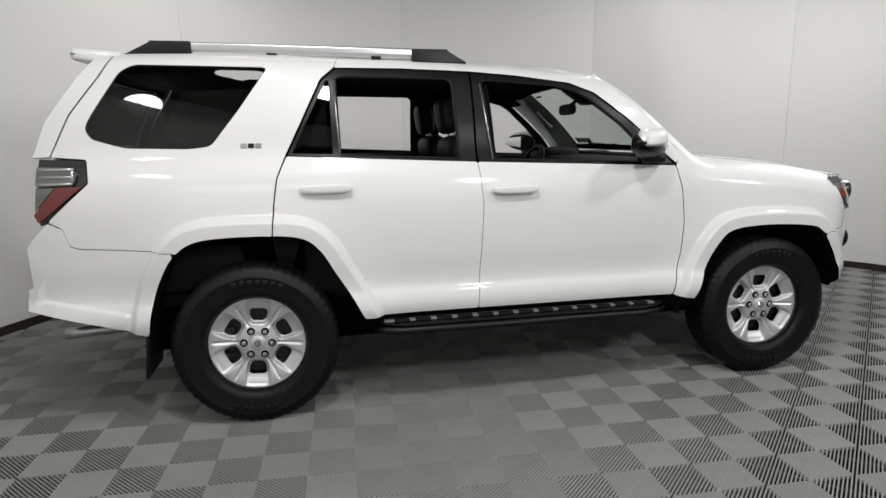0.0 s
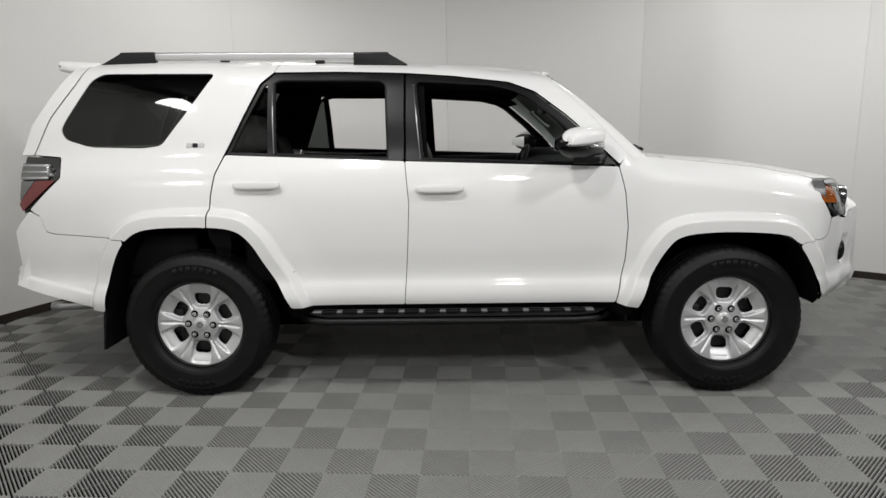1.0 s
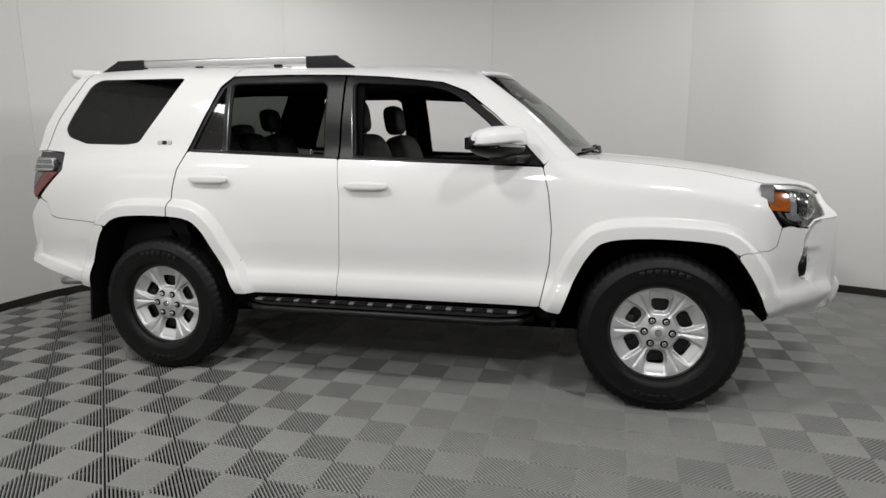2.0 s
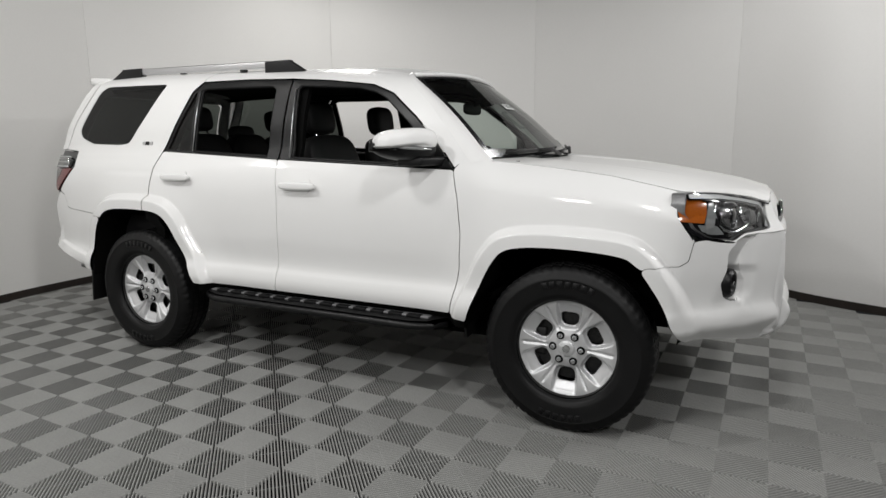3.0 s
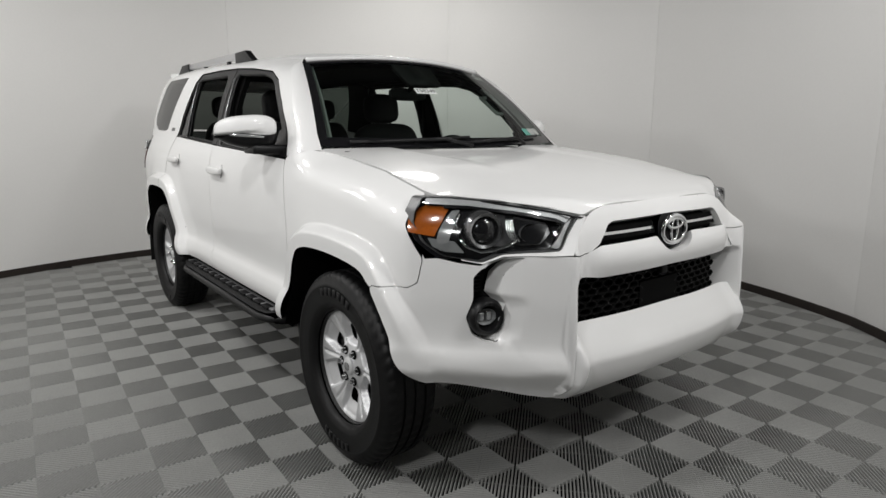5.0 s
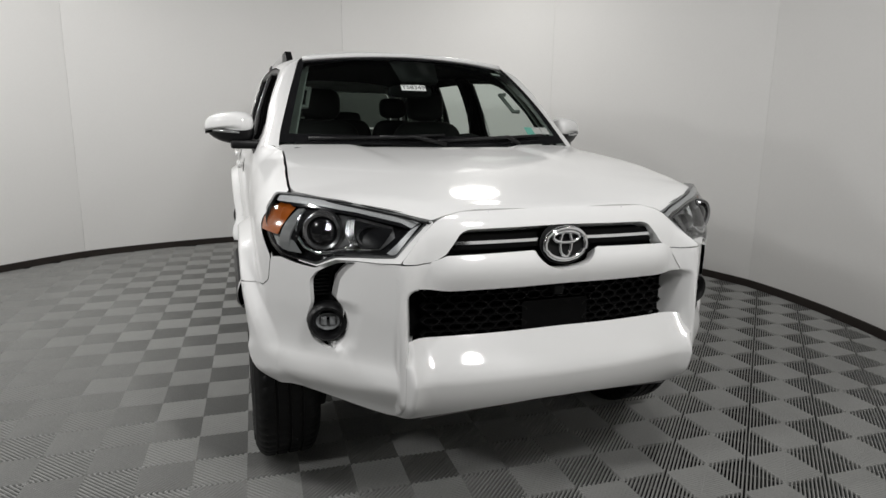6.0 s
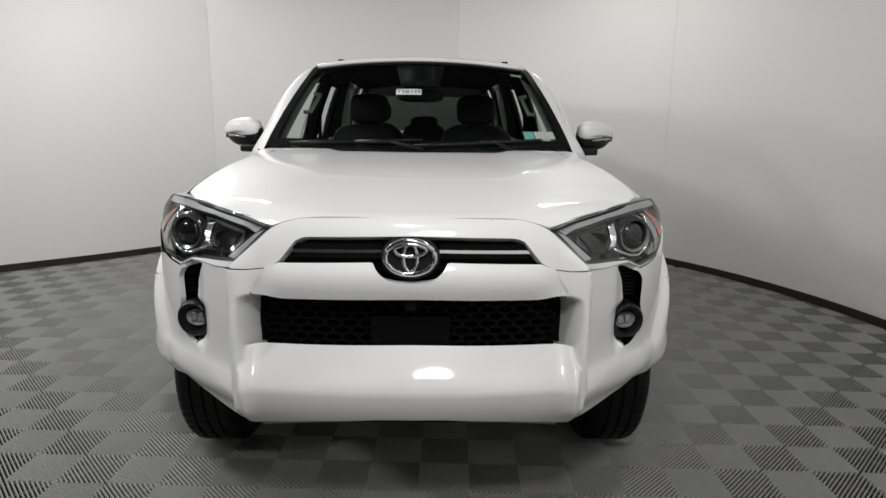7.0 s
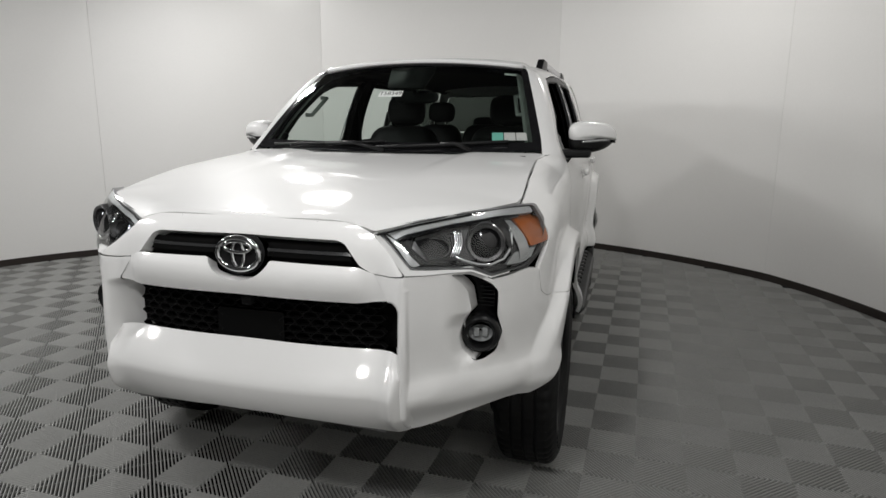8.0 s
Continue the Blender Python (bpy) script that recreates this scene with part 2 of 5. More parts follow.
def lathe(profile, steps=64, axis="y"):
    """A profile of (radius, along) turned about the axis."""
    verts, faces = [], []
    n = len(profile)
    for k in range(steps):
        a = 2 * math.pi * k / steps
        for r, h in profile:
            c, s = r * math.cos(a), r * math.sin(a)
            verts.append({"y": (c, h, s), "z": (c, s, h), "x": (h, c, s)}[axis])
    for k in range(steps):
        m = (k + 1) % steps
        for i in range(n - 1):
            faces.append((k * n + i, k * n + i + 1, m * n + i + 1, m * n + i))
    me = smooth_mesh("lathe", verts, faces)
    bm = bmesh.new()
    bm.from_mesh(me)
    bmesh.ops.recalc_face_normals(bm, faces=bm.faces[:])
    for e in bm.edges:
        e.smooth = e.calc_face_angle(0) < radians(38)
    return bm


def tube(points, radius, sides=10, closed=False, flat=1.0):
    """A round bar along points."""
    bm = bmesh.new()
    pts = [Vector(p) for p in points]
    rings, n = [], len(pts)
    for k, p in enumerate(pts):
        a = pts[k - 1] if k or closed else p
        b = pts[(k + 1) % n] if k < n - 1 or closed else p
        t = (b - a).normalized()
        ref = Vector((0, 0, 1)) if abs(t.z) < 0.9 else Vector((1, 0, 0))
        u = t.cross(ref).normalized()
        w = u.cross(t)
        rad = radius[k] if isinstance(radius, (list, tuple)) else radius
        rings.append([bm.verts.new(p + (u * math.cos(2 * math.pi * i / sides) + w * flat * math.sin(2 * math.pi * i / sides)) * rad) for i in range(sides)])
    for k in range(n if closed else n - 1):
        a, b = rings[k], rings[(k + 1) % n]
        for i in range(sides):
            bm.faces.new((a[i], a[(i + 1) % sides], b[(i + 1) % sides], b[i]))
    if not closed:
        bm.faces.new(rings[0][::-1])
        bm.faces.new(rings[-1])
    bmesh.ops.recalc_face_normals(bm, faces=bm.faces[:])
    for f in bm.faces:
        f.smooth = True
    return bm


def pillow(lo, hi, power=4.0, nu=24, nv=16):
    """A softly rounded block (superellipsoid) between two corners."""
    bm = bmesh.new()
    c, h = [(lo[i] + hi[i]) / 2 for i in range(3)], [(hi[i] - lo[i]) / 2 for i in range(3)]
    sp = lambda v, e: math.copysign(abs(v) ** e, v)
    e = 2 / power
    rows = []
    for j in range(1, nv):
        b = -math.pi / 2 + math.pi * j / nv
        rows.append([bm.verts.new((c[0] + h[0] * sp(math.cos(b), e) * sp(math.cos(a), e), c[1] + h[1] * sp(math.cos(b), e) * sp(math.sin(a), e), c[2] + h[2] * sp(math.sin(b), e))) for a in (2 * math.pi * i / nu for i in range(nu))])
    s, n = bm.verts.new((c[0], c[1], lo[2])), bm.verts.new((c[0], c[1], hi[2]))
    for j in range(len(rows) - 1):
        for i in range(nu):
            bm.faces.new((rows[j][i], rows[j][(i + 1) % nu], rows[j + 1][(i + 1) % nu], rows[j + 1][i]))
    for i in range(nu):
        bm.faces.new((rows[0][(i + 1) % nu], rows[0][i], s))
        bm.faces.new((rows[-1][i], rows[-1][(i + 1) % nu], n))
    for f in bm.faces:
        f.smooth = True
    return bm


def join(*meshes):
    out = bmesh.new()
    for b in meshes:
        me = bpy.data.meshes.new("tmp")
        b.to_mesh(me)
        b.free()
        out.from_mesh(me)
        bpy.data.meshes.remove(me)
    return out


def moved(bm, m):
    bm.transform(m)
    return bm




# ---- shape of the body ----
def lerp_table(v, table):
    """Smooth (cosine-free Catmull-Rom) look-up in a table of (key, value)."""
    n = len(table)
    if v <= table[0][0]:
        return table[0][1] + (v - table[0][0]) * (table[1][1] - table[0][1]) / (table[1][0] - table[0][0])
    if v >= table[-1][0]:
        return table[-1][1] + (v - table[-1][0]) * (table[-1][1] - table[-2][1]) / (table[-1][0] - table[-2][0])
    k = 0
    while table[k + 1][0] < v:
        k += 1
    (x0, y0), (x1, y1) = table[k], table[k + 1]
    h = x1 - x0
    d = (y1 - y0) / h
    ma = d if k == 0 else 0.5 * (d + (y0 - table[k - 1][1]) / (x0 - table[k - 1][0]))
    mb = d if k == n - 2 else 0.5 * (d + (table[k + 2][1] - y1) / (table[k + 2][0] - x1))
    s = (v - x0) / h
    return (2*s**3 - 3*s*s + 1) * y0 + (s**3 - 2*s*s + s) * h * ma + (3*s*s - 2*s**3) * y1 + (s**3 - s*s) * h * mb
SIDE = [(0.42, 0.86), (0.50, 0.898), (0.545, 0.906), (0.596, 0.896), (0.634, 0.8800), (0.67, 0.8765), (0.80, 0.887), (1.00, 0.892), (1.10, 0.886), (1.19, 0.866), (1.25, 0.838), (1.30, 0.814), (1.45, 0.778), (1.60, 0.732), (1.70, 0.692), (1.745, 0.660), (1.78, 0.600), (1.80, 0.53)]
PLAN = [(-2.60, 0.17), (-2.45, 0.105), (-2.25, 0.052), (-2.0, 0.026), (-1.5, 0.005), (-1.0, 0.0), (0.4, 0.0), (0.9, 0.002), (1.4, 0.0), (1.7, -0.006), (1.80, -0.006), (1.86, 0.004), (1.92, 0.030), (1.97, 0.064), (2.02, 0.106), (2.08, 0.168), (2.2, 0.30)]
def smooth(a, b, v):
    t = min(1.0, max(0.0, (v - a) / (b - a)))
    return t * t * (3 - 2 * t)
REAR_ARCH = [(-1.865, 0.47), (-1.834, 0.641), (-1.786, 0.763), (-1.722, 0.858), (-1.616, 0.916), (-1.394, 0.929), (-1.177, 0.915), (-1.080, 0.852), (-1.003, 0.725), (-0.922, 0.591), (-0.875, 0.49)]
FRONT_ARCH = [(0.905, 0.45), (0.978, 0.640), (1.056, 0.787), (1.138, 0.851), (1.338, 0.870), (1.601, 0.857), (1.694, 0.819), (1.785, 0.697), (1.842, 0.585), (1.885, 0.49)]
ROOF_DROP = [(-2.2, 0.0), (-1.5, 0.0), (-0.94, 0.017), (-0.28, 0.038), (0.12, 0.062), (0.36, 0.088), (0.8, 0.11)]
FENDER_TOP = [(0.8, 1.27), (1.0, 1.245), (1.3, 1.215), (1.55, 1.185), (1.75, 1.145), (1.85, 1.124), (1.95, 1.112), (2.05, 1.10)]
def curved(line, n=6):
    """A line of points rounded into a flowing curve."""
    xs = [(k, p[0]) for k, p in enumerate(line)]
    zs = [(k, p[1]) for k, p in enumerate(line)]
    steps = [i / n for i in range(n * (len(line) - 1) + 1)]
    return [(lerp_table(t, xs), lerp_table(t, zs)) for t in steps]
REAR_LINE, FRONT_LINE = curved(REAR_ARCH), curved(FRONT_ARCH)
REAR_FLARE, FRONT_FLARE = curved(REAR_ARCH, 14), curved(FRONT_ARCH, 14)
def arch_distance(x, z, line):
    best = 9.0
    if abs(x - line[len(line) // 2][0]) > 0.85:
        return best
    for (ax, az), (bx, bz) in zip(line[:-1], line[1:]):
        dx, dz = bx - ax, bz - az
        t = min(1.0, max(0.0, ((x - ax) * dx + (z - az) * dz) / (dx * dx + dz * dz)))
        best = min(best, math.hypot(x - ax - t * dx, z - az - t * dz))
    return best
def arch_rows(line):
    """Rows of points that follow a wheel arch's flare."""
    out = []
    for d in (0.03, 0.056, 0.068, 0.079, 0.090, 0.102, 0.125):
        for k in range(0, len(line) - 2):
            (ax, az), (bx, bz) = line[k], line[k + 2]
            n = math.hypot(bx - ax, bz - az)
            out.append((line[k + 1][0] - (bz - az) / n * d, line[k + 1][1] + (bx - ax) / n * d))
    return out
def side_y(x, z):
    """Half the body's width at a place of its side."""
    zz = z + lerp_table(x, ROOF_DROP) * smooth(1.40, 1.72, z)
    y = lerp_table(zz, SIDE) - lerp_table(x, PLAN)
    y -= 0.018 * smooth(-0.5, 0.9, x) * smooth(1.2, 1.5, z)
    if x > 0.85:
        top = lerp_table(x, FENDER_TOP)
        y -= 0.095 * smooth(0.85, 1.1, x) * max(0.0, (z - top + 0.13) / 0.13) ** 2
    if z < 1.15:
        d = arch_distance(x, z, FRONT_FLARE if x > 0 else REAR_FLARE)
        y += 0.054 * (1 - smooth(0.058, 0.100, d)) * (1 - smooth(1.86, 1.97, x)) * (1 - 0.30 * smooth(1.62, 1.76, x) * smooth(0.70, 0.54, z)) * (1 - 0.35 * smooth(-1.95, -2.1, x))
        y += 0.010 * (1 - smooth(0.08, 0.28, d)) * (1 - smooth(1.86, 1.97, x))
    y -= 0.06 * smooth(0.575, 0.47, z) * smooth(1.66, 1.80, x)
    if x < -1.9:
        lip = 0.581 - 0.186 * (x + 1.953)
        y += 0.016 * smooth(lip + 0.007, lip - 0.007, z) * smooth(-1.93, -1.97, x)
    return y
LAMP_FRONT = [(0.0, 2.268), (0.2, 2.258), (0.4, 2.222), (0.5, 2.192), (0.6, 2.150), (0.7, 2.090), (0.76, 2.046), (0.80, 2.006), (0.84, 1.955), (0.87, 1.906), (0.885, 1.872), (0.90, 1.825), (0.92, 1.74)]
FRONT = [(0.0, 2.268), (0.2, 2.262), (0.4, 2.237), (0.5, 2.212), (0.6, 2.160), (0.7, 2.092), (0.76, 2.046), (0.80, 2.006), (0.84, 1.955), (0.87, 1.906), (0.885, 1.872), (0.90, 1.825), (0.92, 1.74)]
FRONTZ = [(0.38, -0.06), (0.44, -0.025), (0.50, 0.0), (0.58, 0.01), (0.70, 0.012), (0.85, 0.006), (0.95, 0.0), (1.03, -0.02), (1.09, -0.055), (1.14, -0.12)]
def front_x(y, z):
    """How far forward the front stands, with the upright tusks beside the grille."""
    a = abs(y)
    tusk = 0.058 * math.exp(-((a - 0.53) / (0.105 if a > 0.53 else 0.05)) ** 2) * smooth(1.09, 0.94, z) * smooth(0.42, 0.52, z)
    return lerp_table(a, FRONT) + lerp_table(z, FRONTZ) + tusk


def lamp_x(y, z):
    """The headlamps' lens lies behind the grille surround and the tusk at its inner end."""
    a = abs(y)
    tusk = 0.030 * math.exp(-((a - 0.53) / (0.105 if a > 0.53 else 0.05)) ** 2) * smooth(1.09, 0.94, z)
    return lerp_table(a, LAMP_FRONT) + lerp_table(z, FRONTZ) + tusk - 0.008 * smooth(0.70, 0.60, a)


# ---- room: round booth ----
SEAMS = [-147, -111, -80, -39, 5, 30, 58, 92, 129, 168, 213]
CX, CY, WALL_R, WALL_H = 0.05, -0.39, 3.69, 3.40


def wall_radius(deg):
    """The booth is round, and widens towards the walkway side."""
    d = (deg + 180) % 360 - 180
    turn = d if d >= SEAMS[0] else d + 360
    k = max(i for i in range(len(SEAMS) - 1) if SEAMS[i] <= turn)
    half, mid = radians(SEAMS[k + 1] - SEAMS[k]) / 2, radians(SEAMS[k + 1] + SEAMS[k]) / 2
    flat = 0.25 * (math.cos(radians(turn) - mid) - math.cos(half))
    return WALL_R * (1 - flat) + 0.86 * smooth(48, 16, d) * smooth(-132, -84, d)


def wall_point(deg, out=0.0):
    r = wall_radius(deg) + out
    a = radians(deg)
    return CX + r * math.cos(a), CY + r * math.sin(a)


def wall_sheet(a0, a1, z0, z1, inner, outer, step=2.0):
    n = max(2, math.ceil((a1 - a0) / step))
    verts, faces = [], []
    for k in range(n + 1):
        d = a0 + (a1 - a0) * k / n
        for off in (inner, outer):
            x, y = wall_point(d, off)
            verts += [(x, y, z0), (x, y, z1)]
    for k in range(n):
        a, b = 4 * k, 4 * k + 4
        faces += [(a, a + 1, b + 1, b), (a + 2, b + 2, b + 3, a + 3), (a + 1, a + 3, b + 3, b + 1), (a, b, b + 2, a + 2)]
    faces += [(0, 2, 3, 1), (4 * n, 4 * n + 1, 4 * n + 3, 4 * n + 2)]
    me = bpy.data.meshes.new("wall")
    me.from_pydata(verts, [], faces)
    bm = bmesh.new()
    bm.from_mesh(me)
    bmesh.ops.recalc_face_normals(bm, faces=bm.faces[:])
    for f in bm.faces:
        f.smooth = abs(f.normal.z) < 0.5
    for e in bm.edges:
        e.smooth = e.calc_face_angle(0) < radians(30)
    return bm


wall = part("wall_round", wall_sheet(-180, 180, 0.0, WALL_H, 0.03, 0.13), CEILPAINT, None)
tagged(wall, "smooth warm white curved wall of the photo booth", "wall", kind="structure")
# panels behind the walkway are never seen, and are dark to absorb bounced light
for a0, a1 in zip(SEAMS[:-1], SEAMS[1:]):
    part("wall_panel", wall_sheet(a0 + 0.014, a1 - 0.014, 0.0, WALL_H, 0.0, 0.028), WALLPAINT if a0 < -80 or a1 > 10 else BACKDARK, wall)
skirt = part("baseboard", wall_sheet(-180, 180, 0.0, 0.065, -0.012, -0.001), SKIRTING, None)
tagged(skirt, "thin dark brown skirting along the wall's foot", "baseboard", kind="structure")

# unseen ceiling, kept dark so that it bounces and reflects little light
bm = bmesh.new()
ring = [bm.verts.new((*wall_point(d, 0.13), WALL_H)) for d in range(-180, 180, 3)]
bm.faces.new(ring)
top_ring = [bm.verts.new((v.co.x, v.co.y, WALL_H + 0.1)) for v in ring]
bm.faces.new(top_ring[::-1])
for k in range(len(ring)):
    bm.faces.new((ring[k - 1], ring[k], top_ring[k], top_ring[k - 1]))
bmesh.ops.recalc_face_normals(bm, faces=bm.faces[:])
tagged(part("ceiling", bm, CEILPAINT, None), "plain dark grey ceiling, out of view", "ceiling", kind="structure")


# ---- floor of ribbed tiles ----
TILE_SIZE, TILE_TURN, TILE_AT, RIBS = 0.1998, radians(-2.42), (0.0261, -1.5070), 20


def ribbed_square(way):
    """Verts and faces of one square of slanting ribs; way is 1 or -1."""
    verts, faces = [], []
    half = TILE_SIZE / 2
    reach = half * math.sqrt(2)
    pitch = 2 * reach / RIBS
    a = radians(45 * way)
    ux, uy, vx, vy = math.cos(a), math.sin(a), -math.sin(a), math.cos(a)
    for k in range(RIBS):
        d = -reach + pitch * (k + 0.5)
        k0 = len(verts)
        for q, z in ((d - 0.245 * pitch, -0.016), (d - 0.245 * pitch, -0.0045), (d - 0.10 * pitch, 0.0), (d + 0.10 * pitch, 0.0), (d + 0.245 * pitch, -0.0045), (d + 0.245 * pitch, -0.016)):
            q = min(reach, max(-reach, q))
            u = reach - abs(q)
            verts += [(-u * ux + q * vx, -u * uy + q * vy, z), (u * ux + q * vx, u * uy + q * vy, z)]
        faces += [(k0 + 2 * i, k0 + 2 * i + 1, k0 + 2 * i + 3, k0 + 2 * i + 2) for i in range(5)]
    k0 = len(verts)
    for q, u in ((-reach, -0.0015), (reach, -0.0015), (reach, 0.0015), (-reach, 0.0015)):
        verts.append((u * ux + q * vx, u * uy + q * vy, -0.0035))
    faces.append((k0, k0 + 1, k0 + 2, k0 + 3) if way > 0 else (k0, k0 + 1, k0 + 2, k0 + 3))
    return verts, faces


# near-black sheet under the ribs: the slots' shade is put into its colour
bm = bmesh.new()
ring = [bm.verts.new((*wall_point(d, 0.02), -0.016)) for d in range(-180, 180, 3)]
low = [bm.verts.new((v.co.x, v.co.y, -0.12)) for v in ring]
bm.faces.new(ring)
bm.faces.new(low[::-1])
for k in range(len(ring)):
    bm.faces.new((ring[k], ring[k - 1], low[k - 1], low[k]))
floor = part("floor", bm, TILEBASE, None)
tagged(floor, "floor of grey slotted plastic tiles in a checker of rib directions", "floor", kind="structure")

squares = {1: ribbed_square(1), -1: ribbed_square(-1)}
square_mesh = {}
for way in (1, -1):
    me = bpy.data.meshes.new("tile")
    me.from_pydata(*[list(p) if i == 0 else p for i, p in enumerate((squares[way][0], [], squares[way][1]))])
    me.materials.append(TILE)
    square_mesh[way] = me
far_verts, far_faces, near_count = [], [], 0
ct, st = math.cos(TILE_TURN), math.sin(TILE_TURN)
for i in range(-26, 27):
    for j in range(-18, 32):
        u, v = (i + 0.5) * TILE_SIZE, (j + 0.5) * TILE_SIZE
        x, y = TILE_AT[0] + ct * u - st * v, TILE_AT[1] + st * u + ct * v
        deg = math.degrees(math.atan2(y - CY, x - CX))
        if math.hypot(x - CX, y - CY) > wall_radius(deg) + 0.05:
            continue
        way = 1 if (i + j) % 2 else -1
        beside = -2.6 < y < -1.0 and -1.1 < x < 2.7 or 1.9 < x < 2.9 and -1.0 < y < 1.4
        if beside and near_count < 300:
            ob = new("tile", square_mesh[way])
            ob.parent = floor
            ob.matrix_basis = pose(x, y, 0, 0, 0, math.degrees(TILE_TURN))
            near_count += 1
        else:
            k0 = len(far_verts)
            far_verts += [(x + ct * a - st * b, y + st * a + ct * b, c) for a, b, c in squares[way][0]]
            far_faces += [tuple(q + k0 for q in f) for f in squares[way][1]]
me = bpy.data.meshes.new("tiles")
me.from_pydata(far_verts, [], far_faces)
me.materials.append(TILE)
tagged(part("tiles", me, None, floor), "grey slotted plastic floor tiles", kind="stuff")


# ---- the car ----
car = new("car")
tagged(car, "clean white mid-size SUV with silver alloy wheels and open windows", "car")


def side_lift(s, off=0.0):
    return Lift(lambda x, z: (x, s * (side_y(x, z) + off), z), lambda c: Vector((0, s, 0.15)))


def front_lift(off=0.0, extra=None):
    return Lift(lambda y, z: (front_x(y, z) + off + (extra(abs(y), z) if extra else 0.0), y, z), lambda c: Vector((1, 0, 0)))


def lamp_lift(off=0.0, extra=None):
    return Lift(lambda y, z: (lamp_x(y, z) + off + (extra(abs(y), z) if extra else 0.0), y, z), lambda c: Vector((1, 0, 0)))


def on_side(name, outline, s, material, parent, holes=(), r=0.02, gap=0.0018, off=0.0, step=0.03, depth=0.018, label="", extra=()):
    outer = shrink(dense(rounded(outline, r), step), gap)
    return part(name, panel(name, outer, side_lift(s, off), [dense(rounded(h, r2), step) for h, r2 in holes], step, depth, (0.588, 0.600, 0.611, 0.622, 0.636) if name.endswith("_door") else (), extra), material, parent, label)


ROOF_Z = [(-2.15, 1.797), (-1.9, 1.806), (-1.5, 1.815), (-0.9, 1.808), (-0.3, 1.788), (0.1, 1.780), (0.36, 1.758), (0.52, 1.728)]


def roof_z(x, y):
    return lerp_table(x, ROOF_Z) - 0.034 * (abs(y) / 0.55) ** 2.5 - 0.05 * max(0.0, (abs(y) - 0.52) / 0.08) ** 2 - 0.022 * smooth(0.20, 0.46, x) * smooth(0.30, 0.56, abs(y))


HOOD_Z = [(0.9, 1.268), (1.1, 1.256), (1.3, 1.240), (1.6, 1.209), (1.85, 1.170), (2.05, 1.130), (2.15, 1.107), (2.2, 1.094), (2.24, 1.07)]
HOOD_EDGE = [(0.0, 2.210), (0.22, 2.203), (0.33, 2.194), (0.38, 2.194), (0.414, 2.188), (0.49, 2.140), (0.618, 2.062), (0.72, 1.972), (0.76, 1.90), (0.79, 1.84)]
HOOD_ROLL = [(0.0, 0.0), (0.30, 0.004), (0.38, 0.020), (0.414, 0.034), (0.49, 0.026), (0.618, 0.010), (0.72, 0.0), (0.8, 0.0)]


def fender_edge(x):
    return side_y(x, lerp_table(x, FENDER_TOP)) - 0.004


def hood_z(x, y):
    a = abs(y)
    ye = fender_edge(min(x, 1.85))
    z = lerp_table(x, HOOD_Z)
    z += (lerp_table(x, FENDER_TOP) + 0.001 - z) * min(1.2, a / ye) ** 3.2
    z -= 0.012 * (1 - smooth(0.36, 0.44, a - 0.06 * (1.1 - x))) * (1 - smooth(1.15, 1.9, x))
    t = max(0.0, 1 - (lerp_table(min(a, 0.79), HOOD_EDGE) - x) / 0.08)
    return z - lerp_table(min(a, 0.8), HOOD_ROLL) * t * t


top_out = lambda c: Vector((0, 0, 1))
roof_outline = [(-2.02, -0.585), (0.36, -0.580), (0.46, -0.565), (0.51, -0.42), (0.545, -0.25), (0.565, 0.0), (0.545, 0.25), (0.51, 0.42), (0.46, 0.565), (0.36, 0.580), (-2.02, 0.585)]
part("roof", panel("roof", dense(rounded(roof_outline, 0.05), 0.05), Lift(lambda x, y: (x, y, roof_z(x, y)), top_out), [], 0.06, 0.03), PAINT, car)

half = [(1.10, 0.0), (1.07, 0.35), (0.985, 0.68), (0.97, 0.73)] + [(x, fender_edge(x)) for x in (1.0, 1.15, 1.35, 1.55, 1.70, 1.80)] + [(1.855, fender_edge(1.84) - 0.004)] + [(lerp_table(a, HOOD_EDGE), a) for a in (0.72, 0.618, 0.49, 0.414, 0.37, 0.33, 0.22, 0.0)]
hood_outline = half + [(x, -y) for x, y in half[-2:0:-1]]
part("hood", panel("hood", dense(rounded(hood_outline, 0.012), 0.03), Lift(lambda x, y: (x, y, hood_z(x, y)), top_out), [], 0.03, 0.02), PAINT, car)


# dark bar that draws the shade in the gap at the hood's front edge
seal = [(lerp_table(a, HOOD_EDGE) + 0.003, y, hood_z(lerp_table(a, HOOD_EDGE), a) - 0.010) for y, a in ((y, abs(y)) for y in (k * 0.03 for k in range(-25, 26)))]
part("hood_seal", tube(seal, 0.0035, 6), RUBBER, car)


# windscreen, A-pillars, cowl
def screen_point(u, v, off=0.0):
    """u from -1 to 1 across, v from 0 at the foot to 1 at the roof."""
    foot = Vector((0.955 + 0.145 * (1 - u * u), 0.756 * u, 1.262 - 0.010 * (1 - u * u)))
    head = Vector((0.470 + 0.095 * (1 - u * u), 0.597 * u, 1.678 + 0.034 * (1 - u * u)))
    p = foot.lerp(head, v) + Vector((0.55, 0, 0.75)) * (0.022 * math.sin(math.pi * v))
    return p + Vector((0.65, 0, 0.75)) * off


